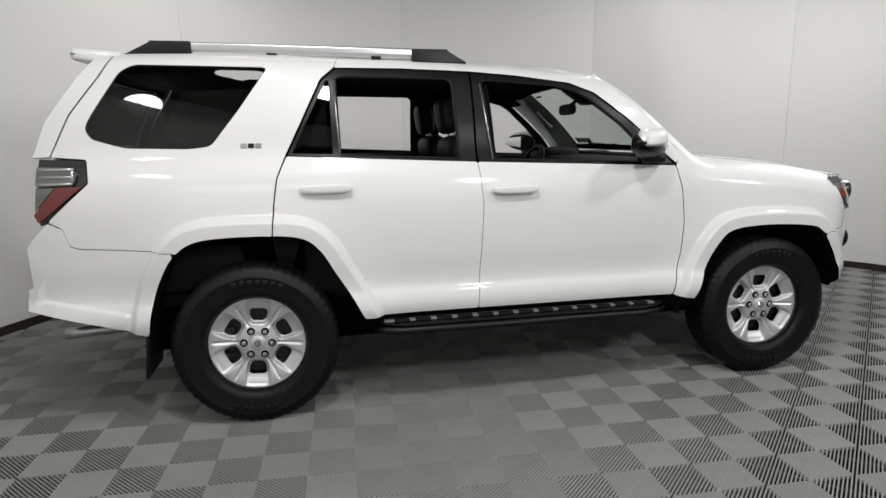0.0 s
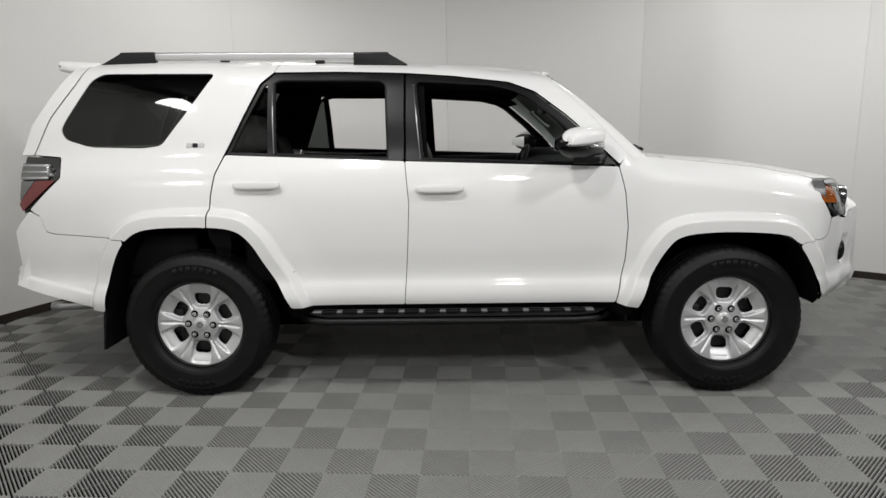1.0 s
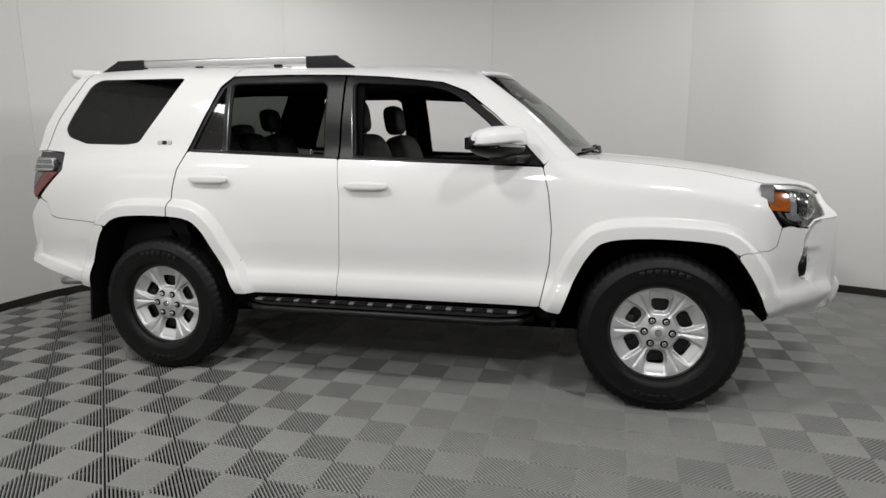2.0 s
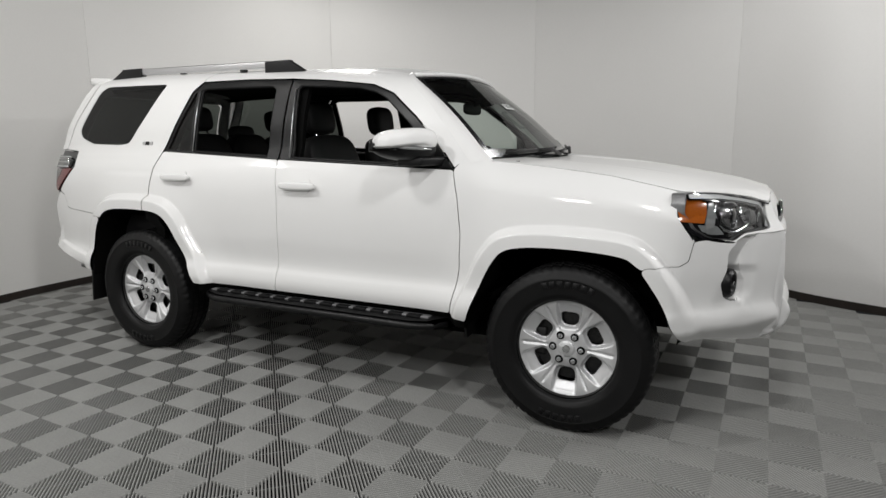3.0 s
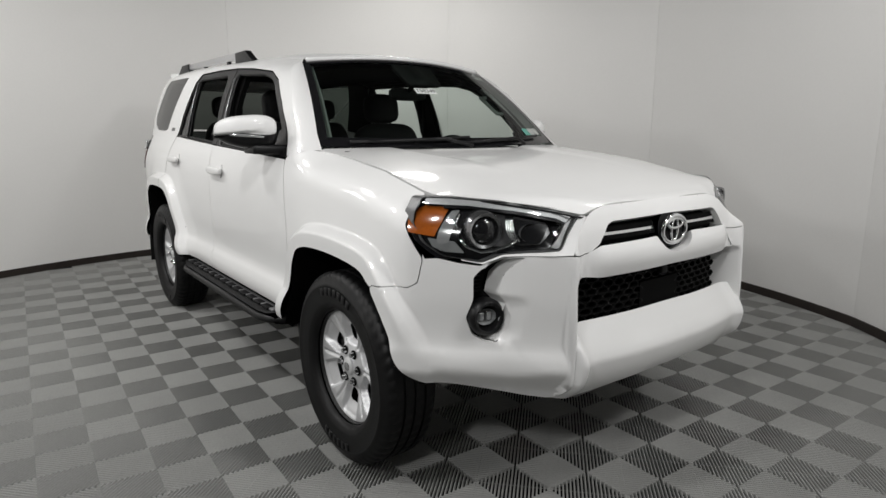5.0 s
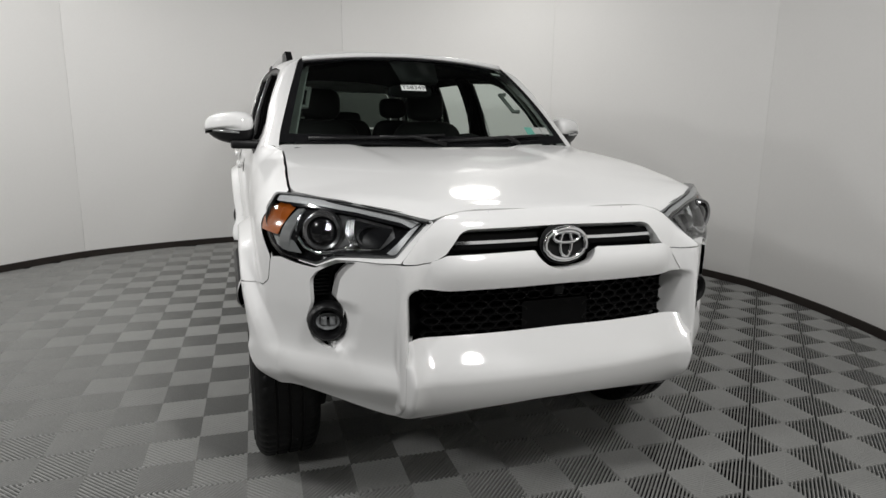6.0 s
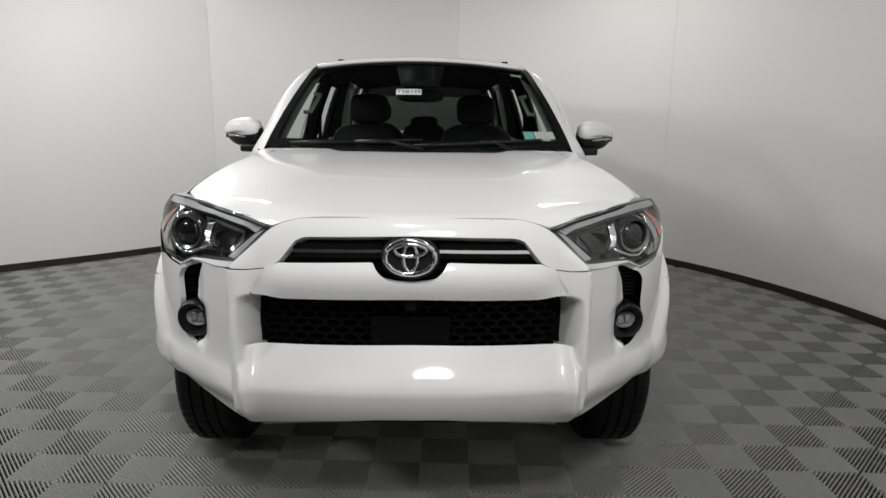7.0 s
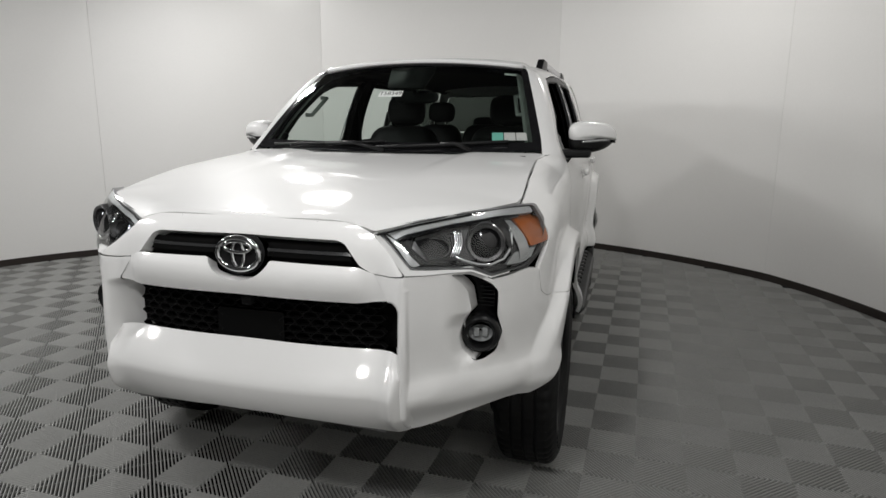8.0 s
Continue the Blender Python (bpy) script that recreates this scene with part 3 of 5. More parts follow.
def screen_sheet(u0, u1, v0, v1, nu, nv, off=0.0):
    verts = [screen_point(u0 + (u1 - u0) * i / nu, v0 + (v1 - v0) * j / nv, off) for j in range(nv + 1) for i in range(nu + 1)]
    faces = [(j * (nu + 1) + i, j * (nu + 1) + i + 1, (j + 1) * (nu + 1) + i + 1, (j + 1) * (nu + 1) + i) for j in range(nv) for i in range(nu)]
    return smooth_mesh("sheet", verts, faces)


def mesh_bm(me):
    b = bmesh.new()
    b.from_mesh(me)
    return b


screen = part("windscreen", screen_sheet(-0.99, 0.99, 0.0, 1.0, 30, 16), CLEAR, car, "clear windscreen glass")
part("black_border", join(mesh_bm(screen_sheet(-1, -0.945, 0, 1, 3, 16, 0.002)), mesh_bm(screen_sheet(0.945, 1, 0, 1, 3, 16, 0.002)), mesh_bm(screen_sheet(-0.945, 0.945, 0.955, 1, 30, 2, 0.002)), mesh_bm(screen_sheet(-0.945, 0.945, 0.0, 0.085, 30, 2, 0.002))), GLOSSBLACK, screen)
part("roof_header", tube([screen_point(u / 12, 1.0) + Vector((-0.012, 0, 0.010)) for u in [k * 0.96 for k in range(-12, 13)]], 0.013, 10), PAINT, car)
verts, faces = [], []
for k in range(6):
    v, w = 0.68 + 0.056 * k, 0.10 + 0.008 * k
    for u, off in ((-w, -0.006), (-0.8 * w, -0.05), (0.8 * w, -0.05), (w, -0.006)):
        verts.append(screen_point(u / 0.65, v, off * (0.4 if k == 0 and off < -0.01 else 1)))
for k in range(5):
    faces += [(4 * k + i, 4 * k + i + 1, 4 * k + i + 5, 4 * k + i + 4) for i in range(3)]
faces += [(0, 3, 2, 1)]
faces += [(4 * k, 4 * k + 4, 4 * k + 7, 4 * k + 3) for k in range(5)]
part("sensor_cover", smooth_mesh("sensor_cover", verts, faces), PLASTIC, screen, "black sensor housing")
part("cowl", join(box((0.93, -0.70, 1.205), (1.10, 0.70, 1.243), 0.012)), PLASTIC, car)

ROOFLINE = [(0.40, 1.712), (0.478, 1.656), (0.622, 1.536), (0.735, 1.417), (0.843, 1.294), (0.90, 1.235)]
for s in (-1, 1):
    verts, faces, n = [], [], 18
    for k in range(n + 1):
        t = k / n
        q = t * (len(ROOFLINE) - 1)
        i = min(int(q), len(ROOFLINE) - 2)
        x = ROOFLINE[i][0] + (ROOFLINE[i + 1][0] - ROOFLINE[i][0]) * (q - i)
        z = ROOFLINE[i][1] + (ROOFLINE[i + 1][1] - ROOFLINE[i][1]) * (q - i)
        a = Vector((x, s * (side_y(x, z) + 0.002), z))
        b = screen_point(s * 1.0, 1 - t, 0.004)
        if t > 0.9:
            b = b + Vector((0.03, 0, -0.02)) * ((t - 0.9) / 0.1)
        mid = (a + b) / 2 + Vector((0.35, s * 0.7, 0.45)) * 0.014
        for w in (0, 0.25, 0.5, 0.75, 1.0):
            verts.append(a * (1 - w) ** 2 + (mid * 2 - (a + b) / 2) * 2 * w * (1 - w) + b * w * w)
    for k in range(n):
        for i in range(4):
            f = (5 * k + i, 5 * k + i + 1, 5 * k + i + 6, 5 * k + i + 5)
            faces.append(f if s < 0 else f[::-1])
    part("windscreen_pillar", smooth_mesh("pillar", verts, faces), PAINT, car)

# side panels
SPLIT = [(-0.277, 1.246), (-0.258, 1.033), (-0.268, 0.827), (-0.290, 0.500)]
FDOOR_EDGE = [(0.817, 1.204), (0.848, 1.074), (0.866, 0.900), (0.858, 0.721), (0.812, 0.500)]
RDOOR_EDGE = [(-1.212, 1.290), (-1.257, 1.189), (-1.276, 1.075), (-1.288, 0.924)]
BUMPER_SEAM_R = [(-2.262, 1.020), (-2.205, 0.985), (-2.180, 0.905), (-2.140, 0.893), (-1.735, 0.866)]
TAIL = [(-2.262, 1.296), (-2.093, 1.289), (-2.080, 1.185), (-2.262, 1.020)]

for s in (-1, 1):
    door = on_side("front_door", [*FDOOR_EDGE, (-0.290, 0.500), (-0.268, 0.827), (-0.258, 1.033), (-0.277, 1.246)], s, PAINT, car, r=0.012)
    rdoor = on_side("rear_door", [*SPLIT, (-0.875, 0.500), *REAR_LINE[-7:32:-1], (-1.288, 0.927), *RDOOR_EDGE[2::-1]], s, PAINT, car, r=0.012, step=0.022, extra=arch_rows(REAR_FLARE))
    fender = on_side("fender", [(0.818, 1.204), (0.849, 1.074), (0.867, 0.900), (0.859, 0.721), (0.813, 0.497), (0.918, 0.480), *FRONT_LINE[6:37], (1.722, 0.802), (1.742, 0.815), (1.860, 0.820), (1.895, 0.842), (1.912, 0.925), (1.842, 1.030), (1.832, 1.126), (1.75, 1.145), (1.55, 1.185), (1.30, 1.215), (1.0, 1.245), (0.90, 1.262), (0.86, 1.262)], s, PAINT, car, r=0.012, step=0.022, extra=arch_rows(FRONT_FLARE))
    qglass = [(-1.279, 1.712), (-1.420, 1.509), (-1.552, 1.340), (-1.650, 1.329), (-1.930, 1.337), (-2.072, 1.380), (-2.100, 1.426), (-2.078, 1.476), (-1.945, 1.690), (-1.885, 1.722)]
    quarter = on_side("quarter_panel", [(-1.291, 0.924), (-1.279, 1.075), (-1.260, 1.189), (-1.215, 1.294), (-1.149, 1.424), (-1.036, 1.655), (-0.966, 1.714), (-0.940, 1.784), (-1.30, 1.789), (-1.965, 1.790), (-2.03, 1.668), (-2.159, 1.492), (-2.247, 1.302), *TAIL[1:], *BUMPER_SEAM_R[1:], *REAR_LINE[18:33]], s, PAINT, car, holes=[(qglass, 0.03)], r=0.012, step=0.025, extra=arch_rows(REAR_FLARE))
    part("quarter_window", panel("quarter_window", dense(shrink(dense(rounded(qglass, 0.03), 0.03), 0.002), 0.05), side_lift(s, -0.004), [], 0.06, 0.004), PRIVACY, quarter, "dark tinted glass")
    on_side("roof_side", [(-0.940, 1.784), (-0.966, 1.714), (-0.622, 1.713), (-0.277, 1.701), (-0.028, 1.682), (0.269, 1.646), (0.405, 1.594), (0.565, 1.469), (0.678, 1.365), (0.822, 1.216), (0.862, 1.255), (0.90, 1.240), (0.843, 1.294), (0.735, 1.417), (0.622, 1.536), (0.478, 1.656), (0.40, 1.714), (0.13, 1.745), (-0.289, 1.769)], s, PAINT, car, r=0.006, gap=0.0, step=0.03)
    # black window frames with their openings
    ro = [(-0.962, 1.284), (-0.970, 1.660), (-0.930, 1.674), (-0.405, 1.666), (-0.372, 1.640), (-0.360, 1.256)]
    rq = [(-1.185, 1.302), (-1.128, 1.417), (-1.012, 1.648), (-0.992, 1.650), (-0.988, 1.294)]
    rframe = on_side("window_frame", [(-0.283, 1.249), (-0.283, 1.693), (-0.622, 1.705), (-0.962, 1.705), (-1.030, 1.645), (-1.144, 1.415), (-1.206, 1.293)], s, TRIM, rdoor, holes=[(ro, 0.015), (rq, 0.006)], r=0.01, gap=0.0, off=-0.006, step=0.03, depth=0.03)
    part("divider_bar", panel("divider", dense([(-0.992, 1.296), (-0.960, 1.293), (-0.966, 1.662), (-0.996, 1.662)], 0.03), side_lift(s, -0.003), [], 0.03, 0.02), TRIM, rdoor)
    part("fixed_window", panel("fixed_window", dense(rq, 0.04), side_lift(s, -0.014), [], 0.05, 0.0), PRIVACY, rdoor, "dark tinted glass")
    fo = [(-0.190, 1.250), (-0.228, 1.640), (-0.208, 1.661), (0.180, 1.636), (0.300, 1.606), (0.372, 1.568), (0.530, 1.438), (0.630, 1.335), (0.655, 1.216)]
    on_side("window_frame", [(-0.271, 1.248), (-0.271, 1.693), (-0.028, 1.674), (0.269, 1.638), (0.398, 1.586), (0.557, 1.461), (0.670, 1.357), (0.808, 1.210)], s, TRIM, door, holes=[(fo, 0.02)], r=0.01, gap=0.0, off=-0.006, step=0.03, depth=0.03)
    for pts, r2 in ((ro, 0.012), (fo, 0.018)):
        loop = dense(rounded(pts, r2), 0.03)
        seal = [(p[0], s * (side_y(p[0], p[1]) - 0.018), p[1]) for p in shrink(loop, 0.004)]
        part("window_seal", tube(seal, 0.009, 6, closed=True), RUBBER, rdoor if pts is ro else door)
    # silver bars stand for the bright reflections along the window frames' edges
    for nm_door, pts in ((door, ((-0.196, 1.256), (-0.215, 1.450), (-0.232, 1.636))), (rdoor, ((-0.958, 1.292), (-0.966, 1.480), (-0.972, 1.652)))):
        part("frame_glint", tube([(x, s * (side_y(x, z) - 0.001), z) for x, z in pts], 0.0035, 6), RAILSILVER, nm_door)
    # inner skin: dark structure behind the gaps and the door linings
    on_side("inner_side", [(-1.27, 0.52), (-1.30, 0.93), (-1.2, 1.27), (-0.277, 1.235), (0.80, 1.195), (0.86, 0.9), (0.80, 0.50), (-0.84, 0.50), (-0.98, 0.73), (-1.06, 0.86), (-1.15, 0.92)], s, UNDER, car, r=0.0, gap=0.01, off=-0.024, step=0.06, depth=0.0)
    for x0, x1, zt in ((-1.16, -0.30, 1.255), (-0.24, 0.78, 1.225)):
        part("door_lining", box((x0, min(s * 0.70, s * 0.79), 0.60), (x1, max(s * 0.70, s * 0.79), zt), 0.02), DASH, rdoor if x0 < -1 else door)
    on_side("body_frame", [(-0.36, 1.22), (-0.36, 1.70), (-0.18, 1.69), (-0.16, 1.22)], s, UNDER, car, r=0.0, gap=0.0, off=-0.045, step=0.06, depth=0.03)
    part("rocker_panel", panel("rocker", dense([(-0.90, 0.498), (0.90, 0.490), (0.90, 0.43), (-0.90, 0.43)], 0.05), side_lift(s, -0.03), [], 0.06, 0.05), UNDER, car)

# headlamps
HEAD = [(0.414, 1.060), (0.490, 1.083), (0.618, 1.107), (0.746, 1.122), (0.836, 1.122), (0.866, 1.078), (0.876, 1.040), (0.862, 0.976), (0.830, 0.940), (0.742, 0.922), (0.690, 0.947), (0.530, 0.955)]


def scaled(pts, k, c=None):
    cy = sum(p[0] for p in pts) / len(pts) if c is None else c[0]
    cz = sum(p[1] for p in pts) / len(pts) if c is None else c[1]
    return [(cy + (p[0] - cy) * k, cz + (p[1] - cz) * k) for p in pts]


LEDGE = [(0.414, 1.060), (0.470, 1.008), (0.530, 0.953), (0.580, 0.950), (0.640, 0.948), (0.690, 0.945), (0.742, 0.920), (0.790, 0.930)]
for s in (-1, 1):
    mir = lambda pts: [(s * p[0], p[1]) for p in pts]

    def inset(name, pts, off, material, depth=0.012, label="", step=0.02, r=0.004):
        return part(name, panel(name, dense(rounded(mir(pts), r), step), lamp_lift(off), [], step, depth), material, lamp_part, label)

    lamp_part = part("headlamp", panel("headlamp", dense(rounded(mir(HEAD), 0.012), 0.03), lamp_lift(-0.002), [], 0.04, 0.02), LENS, car, "clear headlamp lens over a dark housing")
    part("housing", panel("housing", dense(rounded(mir(scaled(HEAD, 0.995)), 0.012), 0.03), lamp_lift(-0.055, lambda a, z: 0.03 * smooth(0.55, 0.44, a) + 0.025 * smooth(0.97, 0.93, z)), [], 0.03, 0.0), GLOSSBLACK, lamp_part)
    wall_loop = dense(rounded(mir(scaled(HEAD, 0.995)), 0.012), 0.03)
    ring = [Vector((lamp_x(y, z) - d, y, z)) for y, z in wall_loop for d in (0.006, 0.060)]
    n = len(wall_loop)
    part("housing_wall", smooth_mesh("housing_wall", ring, [(2 * k, 2 * k + 1, 2 * ((k + 1) % n) + 1, 2 * ((k + 1) % n)) for k in range(n)]), LAMPGREY, lamp_part)
    # painted return of the bumper and the grille surround round the lens
    verts = []
    for y, z in LEDGE:
        verts += [(front_x(y, z) - 0.001, s * y, z - 0.003), (lamp_x(y, z) - 0.012, s * y, z + 0.002)]
    part("lamp_ledge", smooth_mesh("lamp_ledge", verts, [(2 * k, 2 * k + 1, 2 * k + 3, 2 * k + 2) for k in range(len(LEDGE) - 1)]), PAINT, car)
    rim = dense(rounded(mir(HEAD), 0.012), 0.03)
    inner = [p.lerp(q, 1.0 if abs(p.x) < 0.78 else 0.25) for p, q in zip(rim, shrink(rim, 0.004))]
    on_side("lamp_side", [(1.834, 1.108), (1.843, 1.054), (1.854, 1.010), (1.882, 0.976), (1.949, 0.926), (2.00, 0.93), (2.00, 1.09), (1.93, 1.105)], s, GLOSSBLACK, lamp_part, r=0.0, gap=0.0, off=-0.012, step=0.03, depth=0.02)
    on_side("side_marker", [(1.833, 1.104), (1.843, 1.045), (1.855, 1.008), (1.944, 1.000), (1.950, 1.045), (1.940, 1.100)], s, AMBER, lamp_part, r=0.004, gap=0.0, off=-0.002, step=0.02, depth=0.01, label="amber side marker lens")
    on_side("side_reflector", [(1.953, 1.080), (1.970, 1.082), (1.984, 1.030), (1.980, 0.955), (1.956, 0.955), (1.949, 0.995)], s, CLEARLAMP, lamp_part, r=0.003, gap=0.0, off=-0.005, step=0.02, depth=0.01, label="clear ribbed side reflector")
    part("bezel", panel("bezel", rim, lamp_lift(-0.004), [inner], 0.02, 0.010), LAMPGREY, lamp_part)
    # silver band along the top edge that turns down at the inner tip
    inset("light_strip", [(0.436, 1.060), (0.490, 1.079), (0.618, 1.102), (0.746, 1.117), (0.826, 1.117), (0.838, 1.100), (0.740, 1.096), (0.618, 1.078), (0.500, 1.052), (0.470, 1.036)], -0.012, LAMPSILVER, 0.012, "silvered running light strip")
    inset("strip_shadow", [(0.478, 1.034), (0.502, 1.050), (0.618, 1.076), (0.740, 1.094), (0.800, 1.096), (0.800, 1.088), (0.740, 1.087), (0.618, 1.068), (0.505, 1.042)], -0.016, GLOSSBLACK, 0.01)
    inset("tip_strip", [(0.440, 1.050), (0.474, 1.032), (0.552, 0.966), (0.534, 0.961), (0.524, 0.965)], -0.013, LAMPSILVER, 0.012, "silvered strip at the inner tip")
    inset("lamp_mask", [(0.485, 1.028), (0.618, 1.062), (0.740, 1.082), (0.80, 1.084), (0.812, 1.060), (0.785, 1.000), (0.74, 0.972), (0.69, 0.966), (0.560, 0.970)], -0.048, LAMPGREY, 0.004)
    inset("corner_reflector", [(0.800, 0.986), (0.854, 0.994), (0.846, 0.966), (0.822, 0.952), (0.780, 0.950)], -0.007, CLEARLAMP, 0.012)
    inset("reflector_well", [(0.520, 1.030), (0.626, 1.054), (0.640, 1.010), (0.622, 0.976), (0.565, 0.976)], -0.036, GLOSSBLACK, 0.006)
    for k in range(4):
        y0 = 0.640 - 0.006 * k
        part("reflector_rib", tube([(lamp_x(y0 + 0.010 * math.sin(t * 3.0), z) - 0.030, s * (y0 + 0.012 * math.sin(t * 3.0)), z) for t, z in ((i / 6, 1.060 - 0.078 * i / 6) for i in range(7))], 0.0028, 6), CHROME, lamp_part)
    edge = [(0.640, 0.985), (0.66, 0.974), (0.70, 0.958), (0.735, 0.953), (0.770, 0.968), (0.788, 1.000), (0.788, 1.040), (0.770, 1.070)]
    part("chrome_edge", tube([(lamp_x(y, z) - 0.018, s * y, z) for y, z in edge], 0.0060, 6), CHROME, lamp_part)
    c = Vector((lamp_x(0.712, 1.018) - 0.032, s * 0.716, 1.020))
    turn = Matrix.Translation(c) @ pose(0, 0, 0, 0, 0, s * 18)
    part("projector_ring", moved(lathe([(0.043, 0.0), (0.047, 0.016), (0.056, 0.020), (0.061, 0.010), (0.064, -0.03)], 40, "x"), turn), DARKCHROME, lamp_part, "smoked chrome projector shroud")
    ball = bmesh.new()
    bmesh.ops.create_uvsphere(ball, u_segments=24, v_segments=14, radius=0.043)
    for f in ball.faces:
        f.smooth = True
    part("projector_lens", moved(ball, turn @ Matrix.Diagonal((0.55, 1, 1, 1))), GLOSSBLACK, lamp_part, "dark projector lens")
    c2 = Vector((lamp_x(0.585, 1.01) - 0.040, s * 0.582, 1.008))
    part("high_beam_bowl", moved(lathe([(0.012, -0.03), (0.025, -0.022), (0.034, 0.0), (0.036, 0.004)], 32, "x"), Matrix.Translation(c2) @ Matrix.Diagonal((1, 1.25, 0.85, 1))), LAMPGREY, lamp_part)
    part("high_beam_bulb", moved(lathe([(0.0005, 0.004), (0.006, 0.0), (0.008, -0.02)], 16, "x"), Matrix.Translation(c2)), CHROME, lamp_part)

# grille surround, bars and bumper
sur = [(0.0, 1.094), (0.328, 1.087), (0.382, 1.073), (0.414, 1.057), (0.530, 0.950), (0.475, 0.941), (0.425, 0.945), (0.386, 0.965), (0.336, 1.028), (0.310, 1.037), (0.0, 1.043)]
sur_l = [(-y, z) for y, z in sur[::-1]][1:-1]
surround = part("grille_surround", panel("grille_surround", dense(rounded(sur + sur_l, 0.012), 0.025), front_lift(), [], 0.025, 0.05), PAINT, car)
arc = [(0.110 * math.cos(a), 0.985 - 0.078 * math.sin(a)) for a in (radians(d) for d in range(12, 169, 12))]
bar = [(0.386, 0.963), (0.433, 0.943), (0.462, 0.915), (0.474, 0.866), (0.379, 0.856), (0.0, 0.862), (-0.379, 0.856), (-0.474, 0.866), (-0.462, 0.915), (-0.433, 0.943), (-0.386, 0.963), (-0.116, 0.970)]
bar = bar + arc[::-1] + [(0.116, 0.970)]
part("grille_bar", panel("grille_bar", dense(rounded(bar, 0.008), 0.02), front_lift(0.0, lambda a, z: 0.020 * math.sin(math.pi * min(1, max(0, (z - 0.85) / 0.13))) * smooth(0.47, 0.36, a) - 0.005 * smooth(0.40, 0.43, a)), [], 0.02, 0.05), PAINT, surround)
slot = [(0.392, 0.960), (0.336, 1.034), (0.30, 1.045), (-0.30, 1.045), (-0.336, 1.034), (-0.392, 0.960), (-0.12, 0.95), (0.0, 0.90), (0.12, 0.95)]
part("upper_grille", panel("upper_grille", dense(slot, 0.04), front_lift(-0.045), [], 0.05, 0.0), UNDER, surround)
for s in (-1, 1):
    for z0, z1, mat, nm, off in ((0.994, 1.003, CHROME, "chrome_bar", -0.014), (0.978, 0.994, UNDER, "lower_blade", -0.018), (1.003, 1.020, UNDER, "upper_blade", -0.022)):
        part(nm, panel(nm, dense([(s * 0.355, z0 - 0.004), (s * 0.085, z0), (s * 0.085, z1), (s * 0.345, z1 - 0.003)], 0.03), front_lift(off), [], 0.03, 0.02), mat, surround)
ell = lambda ry, rz, n=40: [(ry * math.cos(2 * math.pi * k / n), 0.984 + rz * math.sin(2 * math.pi * k / n)) for k in range(n)]
badge = part("front_emblem", panel("front_emblem", ell(0.086, 0.064), front_lift(-0.004), [], 0.03, 0.05), PLASTIC, surround, "black oval badge with chrome rings")
pt = lambda ry, rz, off, dz=0.0, n=40: [(front_x(0, 0.984) + off, ry * math.cos(2 * math.pi * k / n), 0.984 + dz + rz * math.sin(2 * math.pi * k / n)) for k in range(n)]
part("oval_ring", tube(pt(0.072, 0.049, 0.003), 0.0085, 8, True), CHROME, badge)
part("inner_oval", tube(pt(0.020, 0.041, 0.003), 0.006, 8, True), CHROME, badge)
part("inner_oval", tube(pt(0.046, 0.017, 0.005, 0.022), 0.006, 8, True), CHROME, badge)

fog_hole = [(0.765, 0.872), (0.745, 0.900), (0.690, 0.928), (0.638, 0.940), (0.668, 0.905), (0.686, 0.877), (0.698, 0.812), (0.680, 0.788), (0.664, 0.735), (0.676, 0.690), (0.698, 0.664), (0.708, 0.654), (0.735, 0.656), (0.768, 0.676), (0.784, 0.735), (0.766, 0.795)]
HUB_X, HUB_Y = 1.55, 0.45


def corner_shape(a, z):
    """The upright tusk beside the grille, the scoop by the fog lamp and the ledge below it."""
    tusk = -0.118 * smooth(0.520, 0.458, a) * smooth(0.866, 0.836, z) * smooth(0.56, 0.62, z)
    above = z - (0.95 * (a - 0.60) + 0.545)
    set_back = -0.032 * smooth(0.625, 0.685, a) * smooth(0.735, 0.705, a) * smooth(-0.008, 0.055, above) * smooth(0.960, 0.925, z)
    bowl = -0.026 * smooth(0.595, 0.66, a) * smooth(0.735, 0.705, a) * smooth(0.815, 0.775, z) * smooth(0.645, 0.70, z)
    return tusk + set_back + bowl


def wrap_point(u, z):
    """A point of the bumper's corner: u is the way round it, from the front to the flank."""
    c, w = math.cos(u / 0.6), math.sin(u / 0.6)
    wide = lambda a: a if a < 0.86 else 0.86 + 0.45 * (a - 0.86)
    front = lambda r: HUB_X + r * c - front_x(wide(HUB_Y + r * w), z) - corner_shape(HUB_Y + r * w, z)
    flank = lambda r: HUB_Y + r * w - side_y(HUB_X + r * c, z)
    found = []
    for f, ok in ((front, c > 0.12), (flank, w > 0.12)):
        if not ok:
            found.append(9.0)
            continue
        r0, r1 = 0.50, 0.56
        f0, f1 = f(r0), f(r1)
        for _ in range(5):
            if abs(f1 - f0) < 1e-9:
                break
            r0, r1, f0 = r1, min(1.5, max(0.2, r1 - f1 * (r1 - r0) / (f1 - f0))), f1
            f1 = f(r1)
        found.append(r1)
    a, b = found
    k = 0.010
    h = min(1.0, max(0.0, 0.5 + 0.5 * (b - a) / k))
    r = b + (a - b) * h - k * h * (1 - h)
    return HUB_X + r * c, HUB_Y + r * w, z


def from_front(y, z):
    return 0.6 * math.atan2(y - HUB_Y, front_x(y, z) - HUB_X), z


def from_flank(x, z):
    return 0.6 * math.atan2(side_y(x, z) - HUB_Y, x - HUB_X), z


def end_fall(a, z):
    """The lower bumper falls back at its ends, below its top edge."""
    return 1 - 1.5 * smooth(0.492, 0.534, a) * smooth(0.665, 0.645, z)


